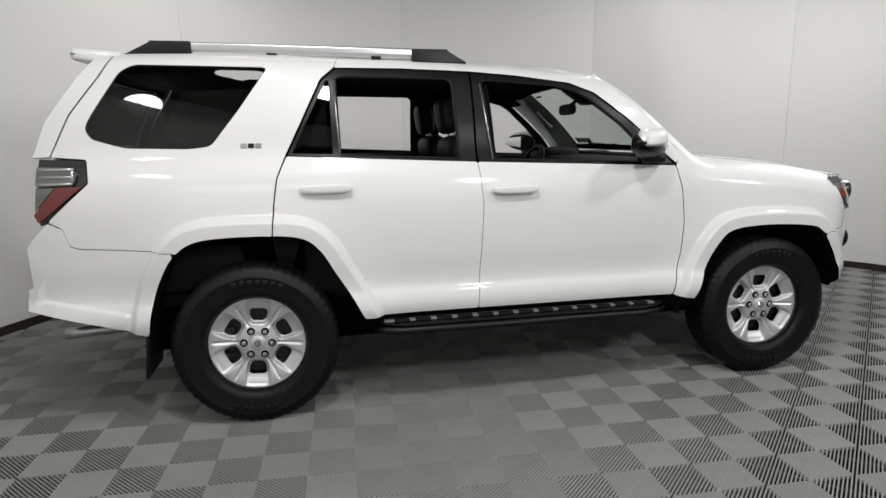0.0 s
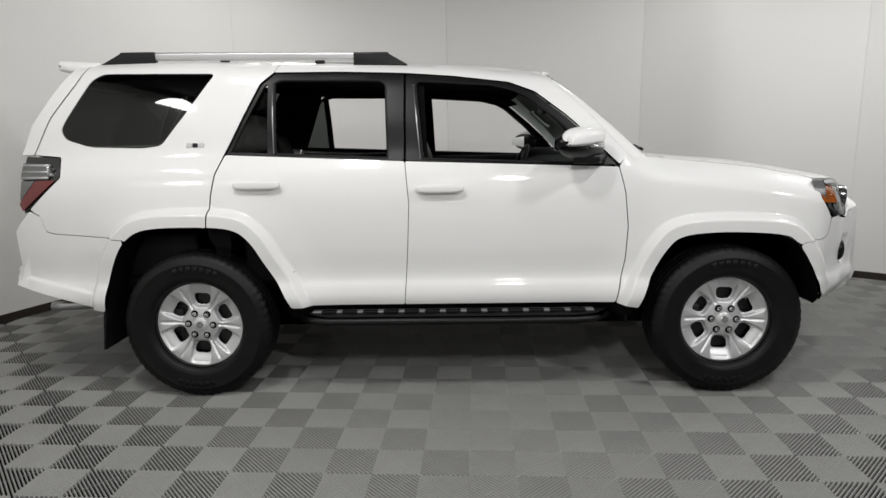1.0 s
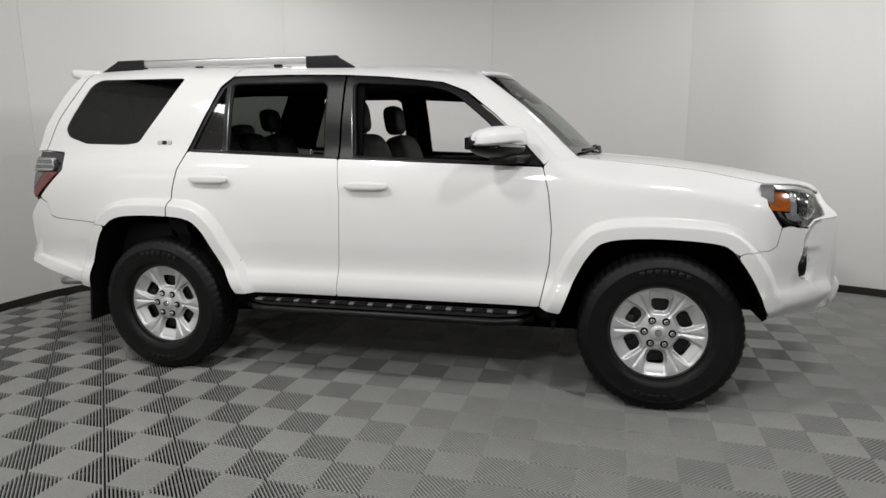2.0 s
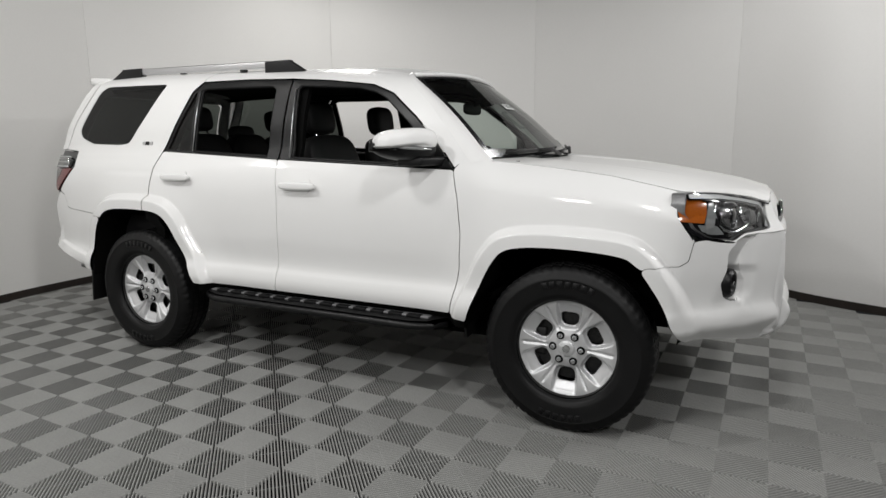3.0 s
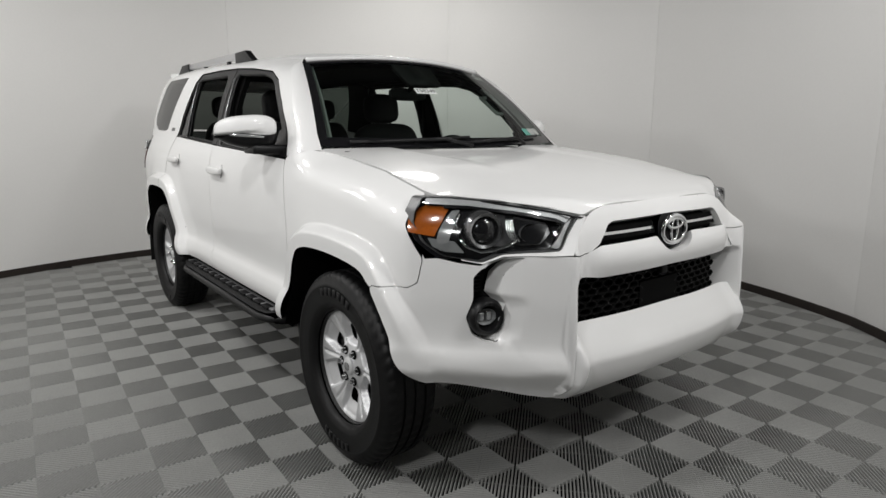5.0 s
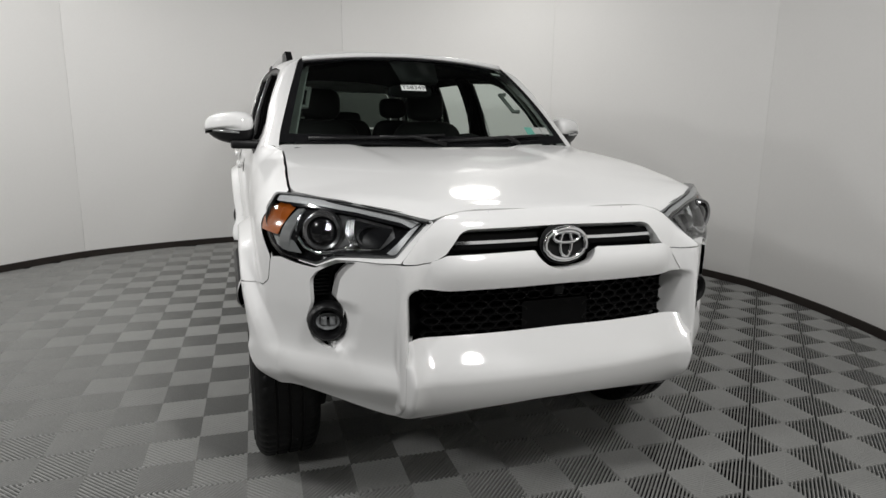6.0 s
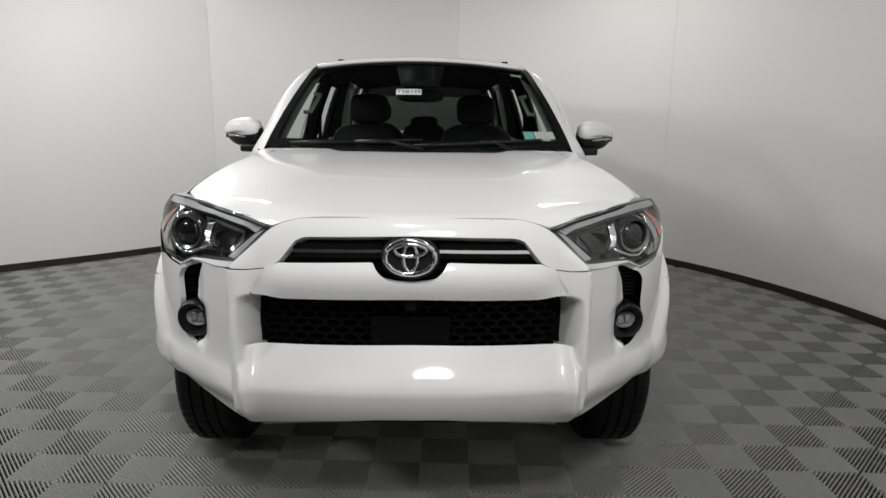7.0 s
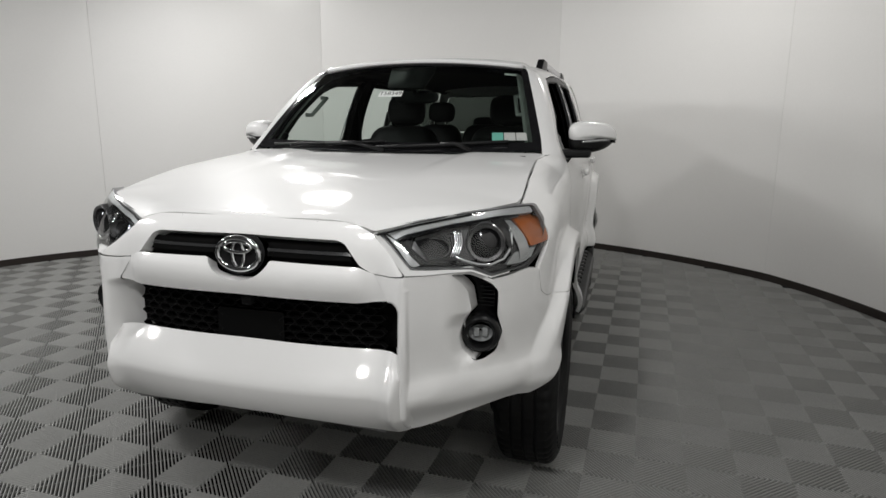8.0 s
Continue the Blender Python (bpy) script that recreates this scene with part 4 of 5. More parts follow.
bumper = part("front_bumper", panel("lower_bumper", dense(rounded([(0.490, 0.706), (0.520, 0.690), (0.530, 0.640), (0.534, 0.540), (0.528, 0.446), (0.50, 0.446), (0.30, 0.478), (0.10, 0.494), (-0.10, 0.494), (-0.30, 0.478), (-0.50, 0.446), (-0.528, 0.446), (-0.534, 0.540), (-0.530, 0.640), (-0.520, 0.690), (-0.490, 0.706), (0.0, 0.712)], 0.012), 0.025), front_lift(0.0, lambda a, z: -0.045 * smooth(0.486, 0.522, a) * smooth(0.640, 0.680, z) + end_fall(a, z) * lerp_table(z, [(0.41, 0.000), (0.46, 0.020), (0.50, 0.034), (0.560, 0.048), (0.588, 0.050), (0.612, 0.040), (0.66, 0.006), (0.70, -0.024), (0.72, -0.038)])), [], 0.02, 0.010, (), [(q * (0.476 + 0.008 * i), 0.452 + 0.014 * j) for q in (-1, 1) for i in range(8) for j in range(19)]), PAINT, car)
corner = [from_front(*p) for p in ((0.530, 0.946), (0.681, 0.941), (0.700, 0.940), (0.748, 0.910), (0.800, 0.918), (0.840, 0.930))]
corner += [from_flank(*p) for p in ((1.913, 0.924), (1.896, 0.8415), (1.861, 0.819), (1.742, 0.814), (1.722, 0.801), *FRONT_LINE[38:54], (1.90, 0.486))]
corner += [from_front(*p) for p in ((0.840, 0.492), (0.76, 0.486), (0.68, 0.472), (0.60, 0.456), (0.555, 0.450), (0.505, 0.450), (0.500, 0.540), (0.490, 0.610), (0.462, 0.660), (0.453, 0.695), (0.453, 0.800), (0.454, 0.850), (0.476, 0.868), (0.428, 0.942), (0.475, 0.938))]
wrap_hole = dense(rounded([from_front(*p) for p in fog_hole], 0.012), 0.02)
for s in (-1, 1):
    mir = lambda pts: [(s * p[0], p[1]) for p in pts]
    lift = Lift(lambda u, z: (lambda q: (q[0], s * q[1], q[2]))(wrap_point(u, z)), lambda c: Vector((1, s, 0)))
    part("bumper_corner", panel("bumper_corner", dense(rounded(corner, 0.008), 0.020), lift, [wrap_hole], 0.018, 0.018, (), [from_flank(*p) for p in arch_rows(FRONT_FLARE) if p[0] > 1.70 and p[1] < 0.80] + [from_front(0.460 + 0.007 * i, 0.450 + 0.014 * j) for i in range(19) for j in range(33)]), PAINT, bumper)
    # white strip added behind the seam to keep its gap from reading black
    seam = [(1.735, 0.812), (1.861, 0.8185), (1.896, 0.8415), (1.913, 0.925)]
    on_side("seam_backing", [(x - 0.006, z + 0.012) for x, z in seam] + [(x + 0.006, z - 0.012) for x, z in seam[::-1]], s, PAINT, bumper, r=0.0, gap=0.0, off=-0.006, step=0.02, depth=0.0)
    part("fog_bezel", panel("fog_bezel", dense(mir(scaled(fog_hole, 1.08, (0.712, 0.78))), 0.03), front_lift(-0.100), [], 0.03, 0.0), PLASTIC, bumper, "black plastic fog lamp surround")
    verts = []
    rim_pts = dense([(0.630, 0.943), (0.666, 0.907), (0.685, 0.878), (0.697, 0.812), (0.679, 0.788), (0.663, 0.735), (0.675, 0.690), (0.697, 0.664), (0.712, 0.655)], 0.012)[:-3]
    for p in rim_pts:
        q = wrap_point(*from_front(p[0], p[1]))
        verts += [(q[0] - 0.002, s * (q[1] - 0.001), q[2]), (q[0] - 0.070, s * (q[1] + 0.004), q[2])]
    part("pocket_wall", smooth_mesh("pocket_wall", verts, [(2 * k, 2 * k + 1, 2 * k + 3, 2 * k + 2) for k in range(len(rim_pts) - 1)]), PAINT, bumper)
    for k in range(8):
        z = 0.810 + k * 0.012
        part("vent_slat", box((front_x(0.72, z) - 0.092, min(s * 0.690, s * 0.755), z), (front_x(0.72, z) - 0.080, max(s * 0.690, s * 0.755), z + 0.005)), BLACKMESH, bumper)
    c = Vector((front_x(0.712, 0.733) - 0.045, s * 0.711, 0.733))
    turn = Matrix.Translation(c) @ pose(0, 0, 0, 0, 0, s * 12)
    fog = part("fog_lamp", moved(lathe([(0.036, -0.05), (0.037, 0.002), (0.044, 0.016), (0.052, 0.019), (0.059, 0.012), (0.063, 0.0), (0.063, -0.03)], 40, "x"), turn), TRIM, bumper, "round black fog lamp ring")
    part("fog_lens", moved(lathe([(0.0005, 0.008), (0.020, 0.006), (0.036, -0.004), (0.038, -0.02)], 32, "x"), turn @ Matrix.Diagonal((1, 1, 0.72, 1))), LENS, fog, "clear rounded fog lens")
    part("fog_bowl", moved(lathe([(0.006, -0.035), (0.020, -0.028), (0.034, -0.010), (0.037, -0.004)], 32, "x"), turn @ Matrix.Diagonal((1, 1, 0.75, 1))), LAMPSILVER, fog)
    for dy in (-0.014, 0.014):
        part("fog_bulb", moved(box((-0.018, dy - 0.009, -0.014), (-0.008, dy + 0.009, 0.014), 0.003), turn), LAMPSILVER, fog)


# lower grille with its honeycomb
part("grille_back", panel("grille_back", dense([(-0.49, 0.69), (0.49, 0.69), (0.49, 0.875), (-0.49, 0.875)], 0.05), front_lift(-0.108), [], 0.06, 0.0), UNDER, surround)
bm = bmesh.new()
for row in range(8):
    for col in range(-10, 11):
        y, z = (col + (row % 2) * 0.5) * 0.052, 0.702 + row * 0.0225
        if abs(y) > 0.425 or (abs(y) < 0.125 and z < 0.80):
            continue
        six = [(0.030 * math.cos(a), 0.0145 * math.sin(a)) for a in (radians(60 * k) for k in range(6))]
        for k in range(6):
            (a0, b0), (a1, b1) = six[k], six[(k + 1) % 6]
            q = []
            for m, dx in ((1.0, -0.055), (0.86, -0.055), (0.86, -0.080), (1.0, -0.080)):
                q.append((bm.verts.new((front_x(y + a0 * m, z) + dx, y + a0 * m, z + b0 * m)), bm.verts.new((front_x(y + a1 * m, z) + dx, y + a1 * m, z + b1 * m))))
            for i in range(4):
                bm.faces.new((q[i][0], q[i][1], q[(i + 1) % 4][1], q[(i + 1) % 4][0]))
bmesh.ops.recalc_face_normals(bm, faces=bm.faces[:])
part("lower_grille", bm, BLACKMESH, surround, "glossy black honeycomb mesh")
part("radar_cover", panel("radar_cover", dense(rounded([(-0.12, 0.700), (0.12, 0.700), (0.12, 0.795), (-0.12, 0.795)], 0.01), 0.04), front_lift(-0.055), [], 0.05, 0.02), UNDER, surround)
part("front_camera", box((2.200, -0.018, 0.815), (2.240, 0.018, 0.845), 0.006), PLASTIC, surround)
lip = [(front_x(y, 0.455) + 0.006, y, 0.446 + 0.040 * (1 - (y / 0.49) ** 2)) for y in (k * 0.035 for k in range(-13, 14))]
part("bumper_lip", tube(lip, 0.011, 6), STEPGREY, bumper, "scuffed grey lower edge")
part("chin", panel("chin", dense([(-0.50, 0.47), (0.50, 0.47), (0.46, 0.425), (-0.46, 0.425)], 0.05), front_lift(-0.06), [], 0.06, 0.05), UNDER, bumper)

# tail: bumper, tailgate, lamps, spoiler
TAIL_X = [(0.55, 2.40), (0.62, 2.46), (0.70, 2.465), (0.76, 2.43), (0.93, 2.42), (1.0, 2.36), (1.3, 2.325), (1.5, 2.235), (1.7, 2.095), (1.79, 2.02)]
tail_x = lambda y, z: -lerp_table(z, TAIL_X) + 0.10 * (abs(y) / 0.78) ** 3
tail_lift = Lift(lambda y, z: (tail_x(y, z), y, z), lambda c: Vector((-1, 0, 0)))
hatch = part("tailgate", panel("tailgate", dense(rounded([(-0.71, 0.95), (0.71, 0.95), (0.735, 1.30), (0.68, 1.55), (0.59, 1.76), (-0.59, 1.76), (-0.68, 1.55), (-0.735, 1.30)], 0.03), 0.05), tail_lift, [dense(rounded([(-0.64, 1.33), (0.64, 1.33), (0.55, 1.68), (-0.55, 1.68)], 0.05), 0.05)], 0.05, 0.02), PAINT, car)
part("rear_window", panel("rear_window", dense(rounded([(-0.63, 1.34), (0.63, 1.34), (0.545, 1.67), (-0.545, 1.67)], 0.05), 0.06), Lift(lambda y, z: (tail_x(y, z) + 0.005, y, z), lambda c: Vector((-1, 0, 0))), [], 0.08, 0.0), PRIVACY, hatch, "dark tinted glass")
rear_bumper = part("rear_bumper", panel("rear_bumper", dense(rounded([(-0.82, 0.56), (0.82, 0.56), (0.82, 0.945), (-0.82, 0.945)], 0.03), 0.04), tail_lift, [], 0.05, 0.03), PAINT, car)
spoiler = join(box((-2.24, -0.60, 1.712), (-1.95, 0.60, 1.794), 0.030, 4))
for v in spoiler.verts:
    if v.co.x < -2.08:
        v.co.x += 0.07 * (abs(v.co.y) / 0.60) ** 3
        v.co.z += 0.012 if v.co.z > 1.75 else 0.034
part("spoiler", spoiler, PAINT, car)
for s in (-1, 1):
    on_side("bumper_end", [(-1.737, 0.8645), (-2.139, 0.8915), (-2.178, 0.9035), (-2.203, 0.984), (-2.265, 1.012), (-2.330, 0.95), (-2.372, 0.90), (-2.372, 0.715), (-2.400, 0.700), (-2.400, 0.610), (-2.17, 0.556), (-1.870, 0.485), *REAR_LINE[1:18]], s, PAINT, rear_bumper, r=0.004, step=0.025, gap=0.001, extra=arch_rows(REAR_FLARE) + [(-1.93 - 0.015 * i, 0.581 + 0.186 * (0.015 * i - 0.023) + d) for i in range(27) for d in (-0.012, -0.007, 0.0, 0.007, 0.012)])
    # added white backing that lightens the rear seam's dark gap
    seam = [(-1.74, 0.866), (-2.14, 0.893), (-2.18, 0.905), (-2.205, 0.985), (-2.25, 1.012)]
    on_side("seam_backing", [(x + 0.006, z + 0.012) for x, z in seam] + [(x - 0.006, z - 0.014) for x, z in seam[::-1]], s, PAINT, rear_bumper, r=0.0, gap=0.0, off=-0.006, step=0.02, depth=0.0)
    tl = on_side("tail_lamp", [(-2.300, 1.297), (-2.095, 1.286), (-2.083, 1.186), (-2.300, 0.995)], s, GLOSSBLACK, car, r=0.01, off=-0.004, depth=0.04)
    part("clear_lens", panel("clear_lens", dense(rounded([(-2.300, 1.262), (-2.155, 1.256), (-2.125, 1.235), (-2.135, 1.190), (-2.160, 1.180), (-2.300, 1.175)], 0.01), 0.03), side_lift(s, 0.012), [], 0.03, 0.025), TAILCLEAR, tl, "clear reversing lens")
    for z0, r0 in ((1.248, 0.008), (1.216, 0.0055), (1.185, 0.007)):
        part("lens_bar", tube([(x, s * (side_y(x, z0) + 0.011), z0) for x in (-2.292, -2.24, -2.19, -2.142)], r0, 8), RAILSILVER, tl, "silvered bar in the lamp")
    part("lens_end", tube([(-2.140, s * (side_y(-2.14, 1.21) + 0.011), z) for z in (1.248, 1.216, 1.185)], 0.007, 8), CHROME, tl)
    part("red_lens", panel("red_lens", dense(rounded([(-2.215, 1.170), (-2.105, 1.172), (-2.300, 1.012), (-2.318, 1.050)], 0.008), 0.03), side_lift(s, 0.006), [], 0.03, 0.02), RED, tl, "red brake lens")
    part("pale_lens", panel("pale_lens", dense([(-2.300, 1.170), (-2.222, 1.168), (-2.310, 1.065)], 0.03), side_lift(s, 0.006), [], 0.03, 0.02), TAILCLEAR, tl)
    on_side("tailgate_edge", [(-1.972, 1.785), (-2.036, 1.668), (-2.164, 1.492), (-2.252, 1.302), (-2.330, 1.300), (-2.270, 1.46), (-2.130, 1.66), (-2.04, 1.775)], s, PAINT, hatch, r=0.004, gap=0.002)
    # letters of the trim badge become plain bars
    for k in range(3):
        x0 = -1.418 + k * 0.033
        part("side_badge", panel("side_badge", dense(rounded([(x0, 1.330), (x0 + 0.028, 1.330), (x0 + 0.028, 1.352), (x0, 1.352)], 0.004), 0.02), side_lift(s, 0.003), [], 0.02, 0.003), CHROME if k != 1 else TRIM, car)

# underbody
part("underbody", box((-1.95, -0.66, 0.34), (1.00, 0.66, 0.56), 0.03), UNDER, car)
part("engine_guard", box((0.95, -0.42, 0.40), (2.00, 0.42, 0.58), 0.05), UNDER, car)
part("chassis_rail", box((-1.95, -0.55, 0.28), (1.25, -0.42, 0.45), 0.02), UNDER, car)
part("chassis_rail", box((-1.95, 0.42, 0.28), (1.25, 0.55, 0.45), 0.02), UNDER, car)
part("rear_axle", tube([(-1.395, -0.72, 0.39), (-1.395, 0.72, 0.39)], 0.055, 14), UNDER, car)
part("front_axle", tube([(1.395, -0.72, 0.39), (1.395, 0.72, 0.39)], 0.05, 14), UNDER, car)
part("exhaust_tip", tube([(-1.9, -0.66, 0.47), (-2.22, -0.70, 0.46), (-2.30, -0.70, 0.455)], 0.027, 16), RAILSILVER, car)
part("spare_cover", box((-2.05, -0.35, 0.38), (-1.6, 0.35, 0.5), 0.05), UNDER, car)
for s in (-1, 1):
    for x, line in ((-1.37, REAR_ARCH), (1.37, FRONT_ARCH)):
        verts, faces = [], []
        pts = [Vector((line[0][0], 0.46))] + [Vector(p) for p in line] + [Vector((line[-1][0] - 0.02, 0.47))]
        for p in pts:
            for y in (side_y(p.x, max(p.y, 0.47)) - 0.012, 0.50):
                verts.append((p.x, s * y, p.y + (0.004 if p.y > 0.5 else 0)))
        for k in range(len(pts) - 1):
            faces.append((2 * k, 2 * k + 1, 2 * k + 3, 2 * k + 2))
        faces.append(tuple(2 * k + 1 for k in range(len(pts))))
        part("wheel_well", smooth_mesh("well", verts, faces), UNDER, car)
    for x, z0, z1, w in ((-1.875, 0.275, 0.62, 0.27), (0.905, 0.37, 0.50, 0.20)):
        flap = box((x - 0.008, min(s * 0.66, s * (0.66 + w)), z0), (x + 0.008, max(s * 0.66, s * (0.66 + w)), z1), 0.006)
        for v in flap.verts:
            v.co.x += 0.10 * (v.co.z - z0) * (1 if x < 0 else -1) - 0.02
        part("mud_flap", flap, RUBBER, car)

# running boards
for s in (-1, 1):
    outline = [(-0.86, 0.76), (-0.80, 0.930), (-0.70, 0.955), (0.60, 0.955), (0.72, 0.940), (0.80, 0.85), (0.84, 0.74), (0.84, 0.70), (-0.86, 0.70)]
    board = part("running_board", panel("board", dense(rounded([(x, s * y) for x, y in outline], 0.03), 0.05), Lift(lambda x, y: (x, y, 0.462 - 0.018 * smooth(0.92, 0.975, abs(y))), top_out), [], 0.04, 0.055), PLASTIC, car, "black plastic running board with grey step pads")
    part("board_edge", tube([(-0.83, s * 0.89, 0.428), (-0.76, s * 0.935, 0.424), (-0.70, s * 0.952, 0.422), (0.60, s * 0.952, 0.422), (0.70, s * 0.930, 0.424), (0.78, s * 0.86, 0.428)], 0.020, 8), TRIM, board)
    part("step_strip", box((-0.78, min(s * 0.868, s * 0.915), 0.458), (0.70, max(s * 0.868, s * 0.915), 0.468), 0.002), STEPGREY, board, "grey metal step strip")
    for k in range(13):
        x = -0.73 + k * 0.109
        part("step_pad", box((x, min(s * 0.888, s * 0.925), 0.458), (x + 0.078, max(s * 0.888, s * 0.925), 0.4715), 0.003), PLASTIC, board)
    for x in (-0.6, 0.0, 0.55):
        part("bracket", box((x, min(s * 0.5, s * 0.8), 0.39), (x + 0.05, max(s * 0.5, s * 0.8), 0.42)), UNDER, board)

# roof rails
for s in (-1, 1):
    y = s * 0.565
    rail = part("roof_rail", join(box((-1.66, min(y - 0.014, y + 0.014), 1.812), (-0.53, max(y - 0.014, y + 0.014), 1.856), 0.011, 3)), RAILSILVER, car, "satin silver roof rail with black ends")
    for v in rail.data.vertices:
        v.co.z -= 0.016 + 0.016 * (v.co.x + 1.66) / 1.13
    for x0, x1, z0, z1 in ((-1.94, -1.64, 1.770, 1.842), (-0.56, -0.27, 1.748, 1.821)):
        cap = box((x0, y - 0.022, z0), (x1, y + 0.022, z1), 0.008, 3)
        for v in cap.verts:
            edge = (x0 - v.co.x) if x0 < -1 else (v.co.x - x1)
            if v.co.z > (z0 + z1) / 2:
                v.co.x += (0.11 if x0 < -1 else -0.10) * smooth(-0.15, 0.0, edge)
        part("rail_end", cap, TRIM, rail)
    part("rail_foot", box((-1.29, y - 0.009, 1.785), (-1.24, y + 0.009, 1.812), 0.004), TRIM, rail)
    part("rail_foot", box((-0.77, y - 0.009, 1.768), (-0.72, y + 0.009, 1.800), 0.004), TRIM, rail)

# door handles
for s in (-1, 1):
    for x0, z0, dz in ((-1.135, 1.138, -0.005), (-0.200, 1.108, -0.006)):
        y = s * (side_y(x0 + 0.1, z0) + 0.026)
        handle = pillow((x0 - 0.02, y - 0.016, z0 - 0.024), (x0 + 0.225, y + 0.016, z0 + 0.020), 3.2)
        h = part("door_handle", handle, PAINT, car)
        cup = Lift(lambda x, z: (x, s * (side_y(x, z) + 0.0025), z), lambda c: Vector((0, s, 0)))
        part("handle_recess", panel("recess", dense(rounded([(x0 + 0.03, z0 - 0.045), (x0 + 0.17, z0 - 0.045), (x0 + 0.18, z0 + 0.035), (x0 + 0.02, z0 + 0.035)], 0.03), 0.03), cup, [], 0.04, 0.003), PAINT, h)

# door mirrors
for s in (-1, 1):
    base = new("side_mirror")
    base.parent = car
    low_y, high_y = min(s * 0.848, s * 1.080), max(s * 0.848, s * 1.080)

    def sweep(bm, rise_low, rise_high, split):
        for v in bm.verts:
            out = (abs(v.co.y) - 0.848) / 0.232
            v.co.z += (rise_low if v.co.z < split else rise_high) * out ** 2
            v.co.x -= 0.135 * out + (0.03 * out ** 3 if v.co.x > 0.66 else 0)
        return bm

    part("cap", sweep(pillow((0.590, low_y, 1.286), (0.770, high_y, 1.408), 3.0, 32, 22), 0.034, -0.022, 1.33), PAINT, base)
    part("lower_shell", sweep(pillow((0.566, low_y, 1.238), (0.762, high_y - s * 0.004, 1.392), 3.0, 32, 18), 0.044, -0.020, 1.30), TRIM, base)
    strip = [(0.770 - 0.135 * o - 0.03 * o ** 3 - 0.10 * o ** 6, s * (0.848 + 0.232 * o), 1.296 + 0.022 * o) for o in (0.30, 0.45, 0.6, 0.75, 0.87, 0.95, 0.995)]
    part("signal_strip", tube(strip, [0.004, 0.007, 0.008, 0.009, 0.009, 0.008, 0.005], 8), CLEARLAMP, base, "clear turn signal strip")
    arm = box((0.640, min(s * 0.80, s * 0.96), 1.224), (0.775, max(s * 0.80, s * 0.96), 1.266), 0.012)
    for v in arm.verts:
        v.co.x -= 0.5 * (abs(v.co.y) - 0.80)
    part("arm", arm, TRIM, base)
    pane = box((0.5640, min(s * 0.893, s * 1.035), 1.275), (0.5665, max(s * 0.893, s * 1.035), 1.362), 0.0008)
    part("mirror_pane", sweep(pane, 0.03, -0.02, 1.32), MIRROR, base, "silvered mirror glass")
    part("sail", panel("sail", dense([(0.625, 1.232), (0.800, 1.212), (0.672, 1.352), (0.610, 1.330)], 0.04), side_lift(s, -0.002), [], 0.04, 0.03), TRIM, base)

# wipers
for y0, y1, x0 in ((-0.62, 0.02, 1.010), (-0.02, 0.60, 1.045)):
    pts = [screen_point((y0 + (y1 - y0) * t) / 0.75, 0.02 + 0.05 * t, 0.018) for t in (0, 0.25, 0.5, 0.75, 1)]
    w = part("wiper", tube(pts, 0.008, 6), TRIM, car)
    a = screen_point((y1 if y0 < -0.3 else y0 + 0.45) / 0.75, 0.0, 0.01)
    part("wiper_arm", tube([a, a.lerp(pts[2], 0.5) + Vector((0.01, 0, 0.02)), pts[2]], 0.010, 6), TRIM, w)

# stickers on the windscreen
def patch(u0, u1, v0, v1, off):
    return mesh_bm(screen_sheet(u0, u1, v0, v1, 4, 2, off))


note = part("stock_sticker", patch(-0.182, 0.012, 0.545, 0.612, 0.005), STICKERWHITE, car, "white sticker with printed stock number")
txt = bpy.data.curves.new("number", "FONT")
txt.body, txt.size, txt.align_x, txt.align_y = "T58349", 0.040, "CENTER", "CENTER"
number = new("number", txt)
number.data.materials.append(INK)
number.parent = note
a, b, c = screen_point(-0.182, 0.578, 0.0065), screen_point(0.012, 0.578, 0.0065), screen_point(-0.085, 0.612, 0.0065)
ex = (b - a).normalized()
ez = ex.cross((c - (a + b) / 2).normalized()).normalized()
ey = ez.cross(ex)
number.matrix_basis = Matrix.Translation((a + b) / 2) @ Matrix((ex, ey, ez)).transposed().to_4x4()
for u0, u1, mat in ((0.70, 0.770, STICKERGREEN), (0.775, 0.845, STICKERGREY), (0.85, 0.915, STICKERGREY)):
    part("inspection_sticker", patch(u0, u1, 0.10, 0.175, 0.004), mat, car)
part("toll_tag", patch(0.80, 0.90, 0.885, 0.915, -0.006), STICKERWHITE, car)

# wheels
def rim_depth(r, ang):
    """How far the wheel's face stands out: grooved spokes with a pocket round each opening."""
    step = math.degrees(ang) % 60 - 30
    u, v = r * math.cos(radians(step)), r * math.sin(radians(step))
    y = 0.024 - 0.010 * smooth(0.05, 0.10, r) + 0.016 * smooth(0.11, 0.215, r)
    q = (abs(u - 0.157) / 0.063) ** 6 + (abs(v) / (0.036 + 0.115 * u)) ** 6
    y -= 0.027 * min(1.0, max(0.0, (1.03 - q ** (1 / 6)) / 0.15)) * (1 - 0.62 * smooth(0.166, 0.218, u))
    d = radians(30 - abs(step)) * r
    return y - 0.011 * max(0.0, 1 - d / 0.009) * smooth(0.085, 0.10, r) * (1 - smooth(0.200, 0.222, r))


def wheel_face(x, z):
    r, a = math.hypot(x, z), math.atan2(z, x)
    return (x, -rim_depth(r, a), z)


